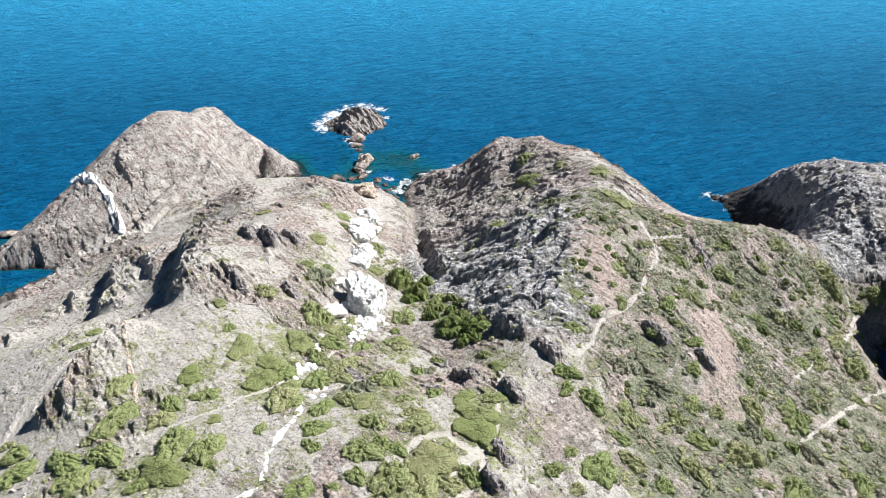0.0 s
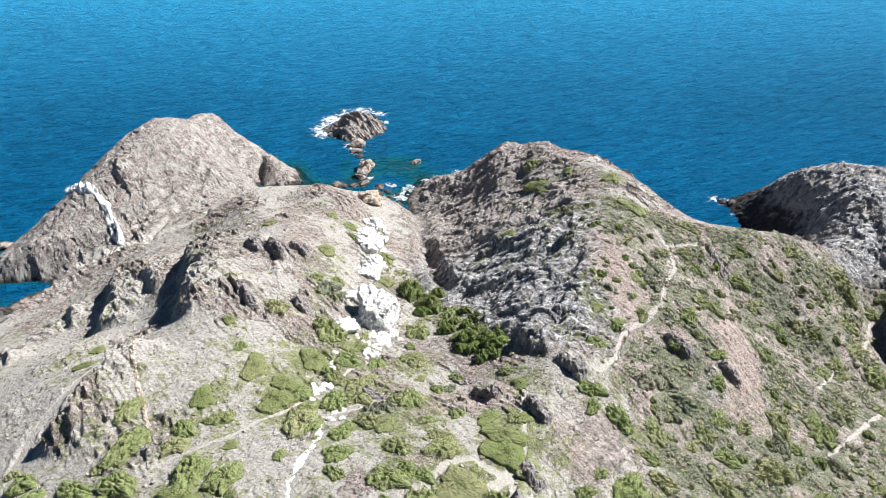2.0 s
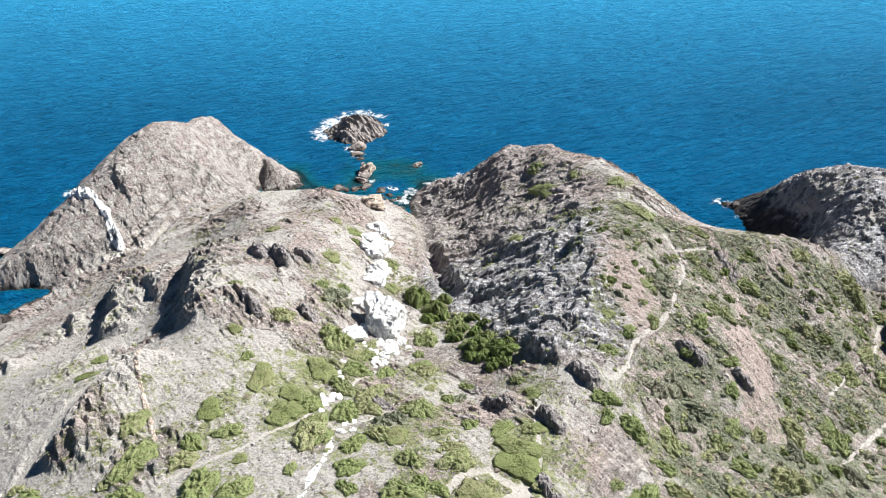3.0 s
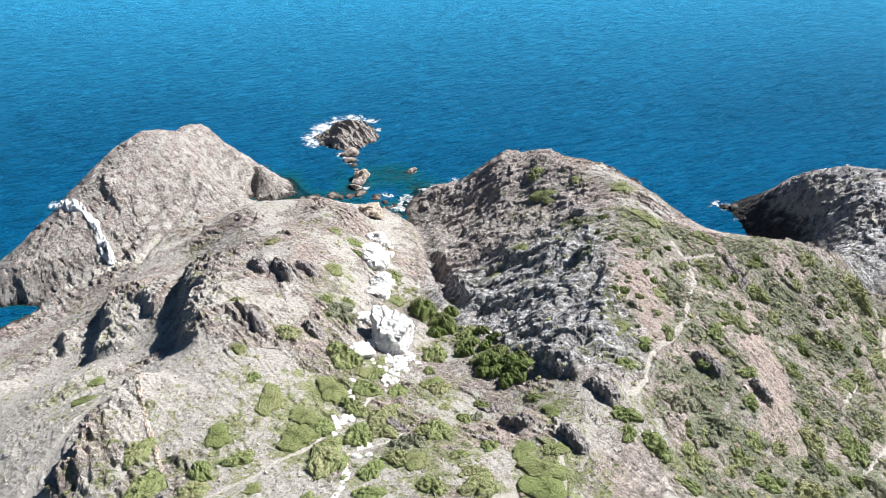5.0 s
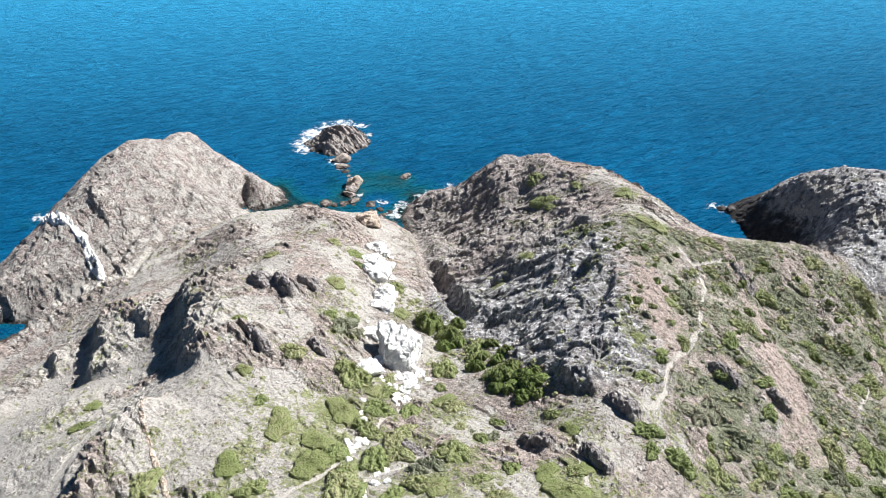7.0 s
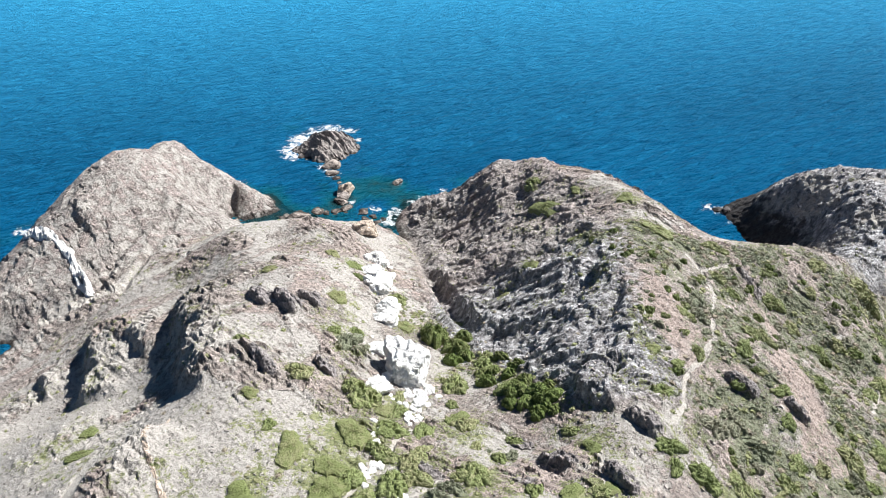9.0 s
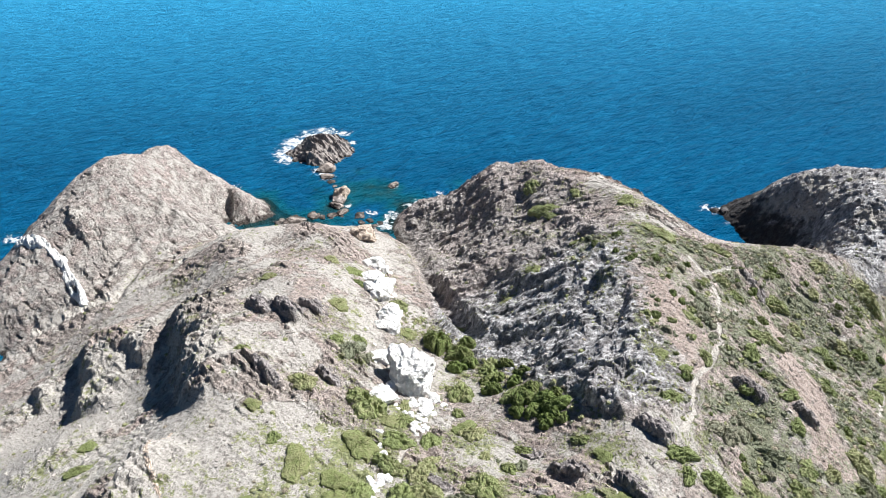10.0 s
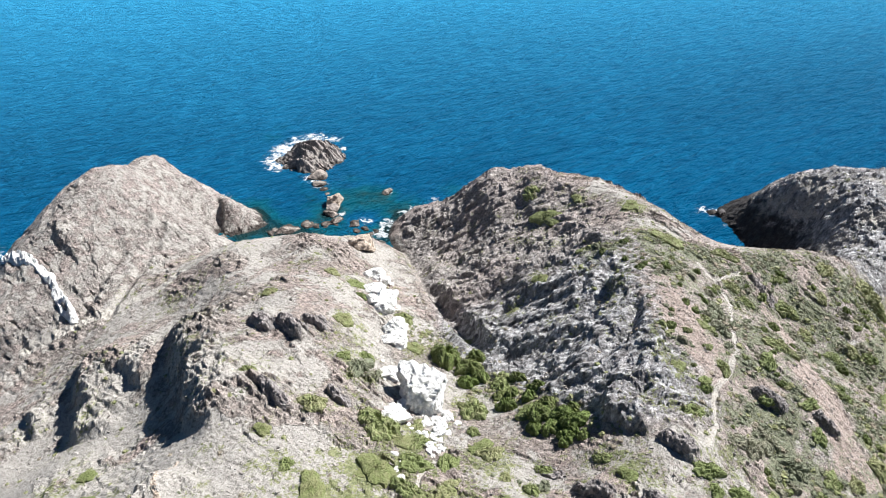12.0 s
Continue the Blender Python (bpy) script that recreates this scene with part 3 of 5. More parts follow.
def blocks(x, y, size, seed, turn, dip=0.3, stretch=1.9, fall=(0.84, 0.54)):
    """Jointed blocks, each with its own tilt and step."""
    wu, wv = 0.3 * size * fbm(x / size, y / size, 2, seed), 0.3 * size * fbm(x / size, y / size, 2, seed + 9)
    u, v = along(x + wu, y + wv, turn)
    u, v = u / (size * stretch), v / size
    i, j = np.floor(u).astype(int), np.floor(v).astype(int)
    c, s = math.cos(radians(turn)), math.sin(radians(turn))
    best, out = np.full(np.shape(x), 1e3), np.zeros(np.shape(x))
    for di in (-1, 0, 1):
        for dj in (-1, 0, 1):
            p, q = (i + di + 31 * seed) & 255, (j + dj + 17 * seed) & 255
            pu = u - (i + di + 0.5 + 0.42 * TABLE[p, q])
            pv = v - (j + dj + 0.5 + 0.42 * TABLE[q, p])
            d = pu * pu + pv * pv
            lu, lv = pu * size * stretch, pv * size
            dx, dy = c * lu - s * lv, s * lu + c * lv
            tilt = dip + 0.3 * TABLE[(p + 90) & 255, q]
            h = 0.24 * TABLE[p, (q + 60) & 255] * size - tilt * (fall[0] * dx + fall[1] * dy) + 0.2 * TABLE[(p + 33) & 255, (q + 77) & 255] * (fall[0] * dy - fall[1] * dx)
            nearer = d < best
            best, out = np.where(nearer, d, best), np.where(nearer, h, out)
    return out


def laminae(x, y, turn, width, length, seed):
    """Thin upturned beds along a strike: each steps up sharply on one side and slopes off on the other, and breaks off along its run."""
    u, v = along(x, y, turn)
    q = v / width + 1.1 * fbm(u / (2.2 * length), v / (5 * width), 3, seed) + 0.3 * grain_noise(x / width, y / width, seed + 6)
    k = np.floor(q)
    f = q - k
    run = grain_noise(u / length + 5.37 * k, 1.71 * k, seed + 1)
    snap = smooth(grain_noise(2.3 * u / length + 3.1 * k, 2.3 * k + 0.5, seed + 2), -0.12, 0.06)
    return width * (0.62 + 0.6 * run) * (0.35 + 0.65 * snap) * (smooth(f, 0.0, 0.2) - f - 0.1)


def surface(x, y):
    """Heights and the shares of grey schist, soil, turf, rust and trodden path."""
    z = landform(x, y)
    e = 0.6
    gx, gy = (landform(x + e, y) - z) / e, (landform(x, y + e) - z) / e
    slope = np.hypot(gx, gy)
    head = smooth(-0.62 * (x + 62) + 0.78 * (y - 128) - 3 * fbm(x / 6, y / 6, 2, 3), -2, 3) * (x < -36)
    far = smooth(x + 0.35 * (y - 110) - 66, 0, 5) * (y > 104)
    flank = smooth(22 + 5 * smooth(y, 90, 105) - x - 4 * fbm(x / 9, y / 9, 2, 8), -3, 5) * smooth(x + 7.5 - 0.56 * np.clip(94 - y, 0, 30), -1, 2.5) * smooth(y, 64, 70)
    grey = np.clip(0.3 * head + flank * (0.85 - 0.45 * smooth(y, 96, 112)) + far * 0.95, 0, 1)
    zone = smooth(fbm(x / 15, y / 15, 4, 21), -0.02, 0.2)
    rock = 0.30 + 0.6 * zone + 0.35 * smooth(slope, 0.4, 1.0)
    wild = np.maximum(flank, far * (0.55 + 0.35 * smooth(x - 78, 0, 4)))
    rock = np.maximum(rock * (1 - head), np.maximum(head * (0.04 + 0.25 * smooth(fbm(x / 9, y / 9, 3, 77), 0.02, 0.3)), wild * 0.8))
    scrub = smooth(x - 16 + 0.12 * (y - 60), 0, 8) * smooth(108 - y, 0, 6) * (1 - far)
    rust = 1.1 * (1 - smooth(line_distance(x, y, SCARP) + 2.2 * fbm(x / 5, y / 5, 4, 29), 1.5, 3.6)) + 0.9 * (1 - smooth(line_distance(x, y, SCARP_HEAD) + 1.6 * fbm(x / 4, y / 4, 4, 27), 0.2, 1.5)) + 0.7 * np.exp(-(((x - 29.5) / 2.2) ** 2 + ((y - 73) / 3) ** 2)) + 0.6 * np.exp(-(((x - 11) / 4) ** 2 + ((y - 53) / 5) ** 2)) + 1.0 * np.exp(-(((x - 23) / 4.6) ** 2 + ((y - 83) / 11) ** 2)) + 0.5 * np.exp(-(((x - 43) / 2) ** 2 + ((y - 95) / 2) ** 2))
    hollow = np.maximum(np.exp(-(((x + 62) / 11) ** 2 + ((y - 84) / 13) ** 2)), np.exp(-(((x + 54) / 6.5) ** 2 + ((y - 63) / 12) ** 2)))
    rock = rock * (1 - 0.4 * scrub) * (1 - 0.75 * hollow)
    wx, wy = x + 2.2 * fbm(x / 6, y / 6, 2, 13), y + 2.2 * fbm(x / 6, y / 6, 2, 33)
    big = crests(wx / 13, wy / 11, 6, 15)
    patchy = smooth(fbm(x / 6, y / 6, 3, 18), -0.25, 0.25)
    strike = 0.6 * laminae(x, y, -46, 1.9, 7.0, 1) * (0.3 + 0.7 * zone) + 0.85 * laminae(x, y, -50, 0.95, 4.0, 2) * (0.35 + 0.75 * patchy) + 0.95 * laminae(x, y, -43, 0.5, 2.4, 3)
    beddy = 0.3 * beds(x, y, 0.3 * z, 1.5, 0.40, 1, 16.0) * zone + 0.3 * blocks(x, y, 1.9, 3, -57, 0.35) * patchy + 0.25 * blocks(x, y, 0.85, 5, -57, 0.4)
    ledge = 0.55 * laminae(x, y, -8, 3.1, 9.0, 4) + 0.55 * laminae(x, y, 4, 1.3, 4.0, 5) + 0.75 * laminae(x, y, -10, 0.62, 2.6, 6) + 0.35 * laminae(x, y, 62, 1.7, 4.0, 12)
    crag = 0.14 * blocks(x, y, 3.2, 7, 35, 0.2, 2.0, (0.5, 0.87)) + 0.14 * blocks(x, y, 1.3, 11, 30, 0.3, 1.8, (0.6, 0.8))
    jag = (0.62 * strike + beddy) * (1 - wild) + (0.68 * ledge + crag + 0.8 * (crests(wx / 4.2, wy / 4.2, 5, 55) - 0.5)) * wild
    u, v = along(x, y, -38)
    notch = smooth(fbm(u / 2.6 + 0.4 * fbm(x / 2, y / 2, 2, 64), v / 0.75, 2, 63), 0.27, 0.42) * smooth(fbm(x / 8, y / 8, 2, 62), -0.2, 0.2)
    slab = 0.07 * laminae(x, y, -38, 2.8, 12.0, 7) + 0.12 * laminae(x, y, -41, 1.3, 6.0, 8) + 0.2 * laminae(x, y, -36, 0.6, 3.0, 9) + 0.05 * blocks(x, y, 3.0, 37, -35, 0.12, 2.2) - (0.5 + 0.5 * smooth(138 - y, 0, 10)) * notch
    lift = rock * jag + wild * (1 - 0.5 * smooth(y, 118, 134)) * (1.8 * (big - 0.52)) + (0.35 * zone + 0.15 * head) * (crests(wx / 9, wy / 9, 5, 25) - 0.5) + 0.7 * head * (crests(wx / 5, wy / 7, 5, 26) - 0.5) + head * slab
    u, v = along(x, y, -57)
    joint = 1 - smooth(np.abs(fbm(u / 11 + 0.3 * fbm(x / 3, y / 3, 2, 44), v / 3.2, 3, 43)), 0.0, 0.045)
    lift = lift - (0.35 * head + 0.3 * rock) * joint * smooth(fbm(x / 5, y / 5, 2, 45), -0.1, 0.15)
    stray = fbm(x / 3, y / 3, 3, 47)
    for line in CLEFTS:
        d = line_distance(x, y, line) + 0.9 * stray
        lift = lift - 0.75 * (1 - smooth(d, 0.1, 1.5))
    for line in STEPS:
        d = line_distance(x, y, line) + 0.8 * stray
        lift = lift - 1.0 * flank * (1 - smooth(d, 0.1, 1.7))
    d = line_distance(x, y, GORGE) + 0.8 * fbm(x / 4, y / 4, 3, 49)
    lift = lift - np.clip(z - 1.2, 0, 2.6) * (1 - smooth(d, 0.1, 2.6)) * smooth(y, 90, 99)
    lift = lift + smooth(rust, 0.3, 0.9) * scrub * (0.2 * blocks(x, y, 1.4, 13, -57, 0.15) + 0.16 * laminae(x, y, -62, 1.3, 5.0, 10) + 0.25 * laminae(x, y, -50, 0.5, 3.0, 11) - 0.75 * lift)
    lift = lift + (0.05 + 0.12 * rock) * fbm(x / 0.8, y / 0.8, 2, 19)
    for cx, cy, r in CRAGS:
        near = (np.abs(x - cx) < 3 * r) & (np.abs(y - cy) < 3 * r)
        if not near.any():
            continue
        u, v = along(x[near] - cx, y[near] - cy, 122)
        u, v = u + 0.5 * r * fbm(v / r, u / r, 3, 4), v + 0.38 * r * fbm(x[near] / 2.6, y[near] / 2.6, 4, 6)
        side = np.where(v > 0, 1 - smooth(v, 0, 0.5 * r), 1 - smooth(-v, 0, 1.9 * r))
        lift[near] += (0.4 if -34 < cx < -20 else 0.64) * r * side * (1 - smooth(np.abs(u), 0.7 * r, 1.7 * r)) * (0.8 + 0.5 * fbm(x[near] / 1.4, y[near] / 1.4, 3, 12))
    broken = 0.25 * blocks(x, y, 1.9, 19, 130, 0.2, 1.8) + 0.25 * blocks(x, y, 0.9, 29, 130, 0.2, 1.8) + 0.9 * (crests(x / 3.2, y / 3.2, 5, 57) - 0.5) + 0.45 * strike
    wander, nick, rise = fbm(x / 4.5, y / 4.5, 4, 36), fbm(x / 0.9, y / 0.9, 3, 37), fbm(x / 2.6, y / 2.6, 4, 38)
    for h, w, line in RIBS:
        best, side, end = np.full(np.shape(x), 1e3), np.zeros(np.shape(x)), np.zeros(np.shape(x))
        n = len(line) - 1
        for k, ((ax, ay), (bx, by)) in enumerate(zip(line[:-1], line[1:])):
            dx, dy = bx - ax, by - ay
            t = ((x - ax) * dx + (y - ay) * dy) / (dx * dx + dy * dy)
            c = np.clip(t, 0, 1)
            d = np.hypot(x - ax - c * dx, y - ay - c * dy)
            cross = (dx * (y - ay) - dy * (x - ax)) / math.hypot(dx, dy)
            nearer = d < best
            best, side, end = np.where(nearer, d, best), np.where(nearer, np.sign(cross) * d, side), np.where(nearer, (k + c) / n, end)
        v = side + 0.3 * w * wander + 0.06 * w * nick
        prof = np.where(v < 0, 1 - smooth(-v, 0, 0.72 * w), 1 - smooth(v, 0, 2.2 * w))
        shape = prof * smooth(end, -0.02, 0.2) * smooth(1.02 - end, 0, 0.22)
        lift = lift + shape * (broken + h * (0.9 + 0.3 * rise))
    tread = np.zeros(np.shape(x))
    stray = fbm(x / 1.5, y / 1.5, 2, 31)
    for half, line in PATHS:
        d = line_distance(x, y, line) + 0.35 * stray
        tread = np.maximum(tread, 1 - smooth(d, half * 0.6, half * 1.6))
    lift = lift * (1 - 0.88 * tread) - 0.06 * tread
    # the plain slope under the drone is coarser
    lift = lift * (0.12 + 0.88 * smooth(y, 25, 35))
    z = z + lift - 0.6 * far
    # steep rock stands out square to the slope
    out = lift * np.maximum(wild, head) / (1 + slope * slope)
    push = (-gx * out, -gy * out, -slope * slope * out)
    soil = np.clip(0.85 - 0.8 * rock + 1.1 * fbm(x / 9, y / 9, 3, 41), 0, 1) * (1 - head) * (1 - flank) + tread
    soil = soil * (1 - 0.6 * scrub) + 0.5 * head + 0.6 * hollow + 0.85 * smooth(-14 - x, 0, 16) * smooth(92 - y, 0, 16) * (1 - 0.8 * zone)
    for w, line in SCREE:
        soil = soil + 1.2 * (1 - smooth(line_distance(x, y, line), 0.3 * w, w))
    pale = np.maximum(tread, 1.0 * (1 - smooth(line_distance(x, y, SCREE[0][1]) + 0.5 * fbm(x / 3, y / 3, 3, 30), 0.5, 1.3)))
    near = smooth(78 - y, 0, 12) * smooth(x + 52, 0, 6)
    green = (0.06 + 0.15 * near + (0.3 + 0.5 * smooth(fbm(x / 6, y / 6, 3, 91), -0.15, 0.12)) * scrub * (1 - np.clip(rust * 1.4, 0, 1)) + 0.8 * fbm(x / 7, y / 7, 4, 51)) * (1 - 0.8 * tread)
    for px, py, r, kind in BASIN + BASIN_EDGE + BASIN_MID + WEST_SLOPE + SPUR_TOP + HILLTOP:
        near = (np.abs(x - px) < 3 * r) & (np.abs(y - py) < 3 * r)
        if near.any():
            green[near] += (0.45 if kind == 1 else 0.25) * np.exp(-((x[near] - px) ** 2 + (y[near] - py) ** 2) / (1.5 * r) ** 2)
    green = green * (1 - 0.92 * head) * (1 - 0.5 * far) * (1 - 0.2 * flank) * (z > 3)
    return z, np.clip(grey, 0, 1), np.clip(soil, 0, 1), np.clip(green, 0, 1), np.clip(rust, 0, 1), tread, head, far, scrub, pale, push


def spaced(inner, outer):
    """A fine run of values with ever wider steps out to the horizon on both sides."""
    steps = np.array([2.0, 5, 11, 24, 50, 110, 240, 520, 1100, 2200, outer])
    return np.concatenate([inner[0] - steps[::-1], inner, inner[-1] + steps])


def sheet(name, verts, faces, material, smooth_faces=True):
    me = bpy.data.meshes.new(name)
    me.vertices.add(len(verts))
    me.vertices.foreach_set("co", np.asarray(verts, np.float32).ravel())
    k = faces.shape[1]
    me.loops.add(faces.size)
    me.loops.foreach_set("vertex_index", faces.ravel().astype(np.int32))
    me.polygons.add(len(faces))
    me.polygons.foreach_set("loop_start", np.arange(0, faces.size, k, dtype=np.int32))
    me.polygons.foreach_set("use_smooth", np.full(len(faces), smooth_faces))
    me.update(calc_edges=True)
    me.materials.append(material)
    return me


def layer(me, name, values):
    me.attributes.new(name, "FLOAT", "POINT").data.foreach_set("value", np.asarray(values, np.float32).ravel())


XS = spaced(np.concatenate([np.arange(-104, -68, 0.3), np.arange(-68, 76, 0.19), np.arange(76, 104.1, 0.27)]), 4000)
YS = spaced(np.concatenate([np.arange(-70, 36, 1.4), np.arange(36, 112, 0.24), np.arange(112, 150, 0.3), np.arange(150, 188, 0.42)]), 4000)
GX, GY = np.meshgrid(XS, YS, indexing="ij")
GZ, GREY, SOIL, GREEN, RUST, TREAD, HEAD, FAR, HEATH, PALE, PUSH = surface(GX, GY)


def build_ground():
    ny = len(YS)
    i, j = np.meshgrid(np.arange(len(XS) - 1), np.arange(ny - 1), indexing="ij")
    a = i * ny + j
    quads = np.stack([a, a + ny, a + ny + 1, a + 1], -1).reshape(-1, 4)
    mid = lambda f: 0.25 * (f[:-1, :-1] + f[1:, :-1] + f[1:, 1:] + f[:-1, 1:]).ravel()
    tread, head, far = mid(TREAD), mid(HEAD), mid(FAR)
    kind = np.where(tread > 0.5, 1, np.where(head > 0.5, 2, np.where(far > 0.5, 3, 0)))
    # sideways jags on steep ground
    jx = 0.22 * fbm(GX / 0.9, GY / 0.9, 3, 61) * (1 - TREAD)
    jy = 0.22 * fbm(GX / 0.9, GY / 0.9, 3, 71) * (1 - TREAD)
    co = np.stack([GX + jx + PUSH[0], GY + jy + PUSH[1], GZ + PUSH[2]], -1).reshape(-1, 3)
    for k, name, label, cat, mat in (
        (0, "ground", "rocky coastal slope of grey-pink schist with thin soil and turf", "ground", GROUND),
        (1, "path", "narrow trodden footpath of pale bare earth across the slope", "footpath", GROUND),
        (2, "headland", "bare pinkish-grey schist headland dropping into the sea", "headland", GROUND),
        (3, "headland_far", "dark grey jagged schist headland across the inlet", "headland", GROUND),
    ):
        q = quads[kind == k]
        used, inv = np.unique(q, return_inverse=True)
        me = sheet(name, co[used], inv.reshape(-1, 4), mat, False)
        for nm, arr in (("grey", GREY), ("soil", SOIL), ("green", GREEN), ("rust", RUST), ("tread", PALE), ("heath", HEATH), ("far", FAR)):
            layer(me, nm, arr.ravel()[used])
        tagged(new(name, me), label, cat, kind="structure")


build_ground()


def height(x, y):
    """Height of the built ground at a place."""
    i, j = int(np.clip(np.searchsorted(XS, x), 1, len(XS) - 1)), int(np.clip(np.searchsorted(YS, y), 1, len(YS) - 1))
    return float(min(GZ[i, j], GZ[i - 1, j], GZ[i, j - 1], GZ[i - 1, j - 1]))


def heights(x, y):
    """Heights of the built ground at many places."""
    i, j = np.clip(np.searchsorted(XS, x), 1, len(XS) - 1), np.clip(np.searchsorted(YS, y), 1, len(YS) - 1)
    return np.minimum(np.minimum(GZ[i, j], GZ[i - 1, j]), np.minimum(GZ[i, j - 1], GZ[i - 1, j - 1]))


# ---- sea ----
ISLET = (-26.0, 194.0, 9.0, 9.6, 5.2)
# surf: x, y, reach
SURF = [
    (-35.5, 190, 3.4), (-35.5, 195, 4.6), (-33.5, 201, 5.0), (-30, 206, 4.5), (-25, 208.5, 4.0), (-20, 206, 3.0), (-17.5, 199, 2.0), (-26, 182, 3.0), (-24, 178, 2.5), (-48, 176, 2.2), (-41, 166, 2.0),
    (-94, 158, 2.5), (-11, 152, 3.0), (-9, 156, 3.0), (-4, 161, 2.8), (-14, 158, 2.2), (-7.8, 171, 1.8), (-20, 163, 2.0), (67.3, 148.6, 3.0), (65.3, 149.8, 2.4), (68, 142, 1.6), (3, 166, 1.8),
]


def build_sea():
    xs, ys = spaced(np.arange(-120, 121, 1.0), 4200), spaced(np.arange(60, 230, 1.0), 4200)
    x, y = np.meshgrid(xs, ys, indexing="ij")
    ny = len(ys)
    i, j = np.meshgrid(np.arange(len(xs) - 1), np.arange(ny - 1), indexing="ij")
    a = i * ny + j
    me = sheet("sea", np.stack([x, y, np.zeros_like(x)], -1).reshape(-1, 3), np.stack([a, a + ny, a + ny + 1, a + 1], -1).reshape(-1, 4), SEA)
    bed = landform(x, y)
    shoal = smooth(bed, -4.5, -0.2) * smooth(24 - np.hypot((x + 24) / 1.3, y - 160), 0, 10) * 1.0
    shoal = np.maximum(shoal, 0.45 * smooth(16 - np.hypot(x + 20, (y - 168) / 1.4), 0, 12))
    shoal = np.maximum(shoal, 0.5 * smooth(bed, -3, 0)) * (1 - smooth(x, 38, 46))
    foam = np.zeros_like(x)
    for sx, sy, r in SURF:
        foam = np.maximum(foam, (0.78 if r > 2.7 else 0.62) * (1 - smooth(np.hypot(x - sx, y - sy), 0.2 * r, 1.3 * r)))
    layer(me, "shoal", shoal), layer(me, "foam", foam)
    tagged(new("sea", me), "deep blue rippled sea with turquoise shallows and white surf", "sea", kind="structure")


build_sea()


# ---- rocks ----
def part(name, me, parent, label=""):
    ob = new(name, me)
    ob.parent = parent
    return tagged(ob, label) if label else ob


def rock_mesh(name, rx, ry, rz, seed, material, detail=3, cuts=16, turn=33, square=2.0, taper=0.0):
    """An angular boulder: a ball cut by flat joints, then roughened along its beds."""
    rnd = random.Random(seed)
    bm = bmesh.new()
    bmesh.ops.create_icosphere(bm, subdivisions=detail, radius=1.0)
    planes = []
    for _ in range(cuts):
        d = Vector((rnd.gauss(0, 1), rnd.gauss(0, 1), rnd.gauss(0.2, 0.8))).normalized()
        planes.append((d, rnd.uniform(0.55, 0.88)))
    off = Vector((rnd.uniform(-50, 50), rnd.uniform(-50, 50), rnd.uniform(-50, 50)))
    size = max(rx, ry, rz)
    for v in bm.verts:
        p = v.co / sum(abs(c) ** square for c in v.co) ** (1 / square)
        for d, o in planes:
            over = p.dot(d) - o
            if over > 0:
                p -= d * over * 0.92
        thin = 1 - taper * max(-0.2, p.z)
        w = Vector((p.x * rx * thin, p.y * ry * thin, p.z * rz))
        s = Matrix.Rotation(radians(turn), 3, "Z") @ w
        q = Vector((s.x * 1.1, s.y * 0.35, s.z * 0.7)) * (2.2 / max(1.0, size ** 0.4)) + off
        lump = noise.voronoi(w * (1.1 / max(0.6, 0.28 * size)) + off)[0]
        n = (0.2 - 0.02 * max(0.0, size - 2.0)) * (lump[1] - lump[0]) - 0.08 + noise.fractal(q, 0.9, 2.1, 4) * 0.12 + noise.ridged_multi_fractal(q * 0.6, 1.0, 2.0, 3, 1.0, 2.0) * 0.06 - 0.06
        v.co = w * (1 + n)
    me = bpy.data.meshes.new(name)
    bm.to_mesh(me)
    bm.free()
    me.materials.append(material)
    return me


def boulder(name, x, y, r, label, material, group, seed, flat=0.7, detail=3, long=1.15, sink=0.3, z=None, square=2.0, turn=None, cuts=16, taper=0.0):
    rnd = random.Random(seed)
    ob = new(name, rock_mesh(name, r * long, r, r * flat, seed, material, detail, cuts, 33, square, taper))
    ob.matrix_world = pose(x, y, (height(x, y) if z is None else z) + r * flat * (1 - 2 * sink) * 0.8, rnd.uniform(-8, 8), rnd.uniform(-8, 8), rnd.uniform(0, 360) if turn is None else turn)
    return tagged(ob, label, "rock", group)


# pale quartz outcrops in a line down the spur: x, y, size
QUARTZ_ROCKS = [
    (-14.9, 116.6, 1.9), (-16.4, 115.6, 1.0), (-13.4, 115.4, 1.1), (-15.4, 108.6, 2.1), (-14.2, 106.0, 2.3), (-16.2, 105.2, 1.4), (-14.8, 103.2, 1.8), (-13.0, 109.9, 1.2),
    (-13.8, 97.4, 1.9), (-13.2, 95.0, 1.6), (-14.7, 94.6, 1.2), (-12.4, 99.0, 1.2),
    (-15.4, 77.8, 1.7), (-15.6, 86.6, 1.5), (-10.5, 77.2, 1.0), (-12.0, 77.2, 0.7), (-14.4, 80.2, 0.9), (-9.2, 78.4, 0.8), (-10.6, 75.2, 0.9), (-11.6, 73.6, 0.7), (-12.2, 71.4, 0.8),
    (-15.7, 69.4, 0.9), (-14.6, 70.6, 1.0), (-16.6, 68.6, 0.7), (-16.6, 63.4, 0.7), (-17.6, 61.6, 0.7), (-14.6, 57.2, 0.5), (-13.6, 57.7, 0.5),
]
boulder("quartz_rock", -11.3, 82.6, 3.9, "huge bright white quartz outcrop beside the scrubby gully", QUARTZ, "quartz outcrops", 5, 1.0, 5, 1.08, 0.2, None, 3.6, 20, 14)
boulder("pegmatite_rock", -16.2, 129.0, 2.9, "smooth tan rock dome at the spur's seaward tip", TANROCK, "", 61, 0.75, 4)


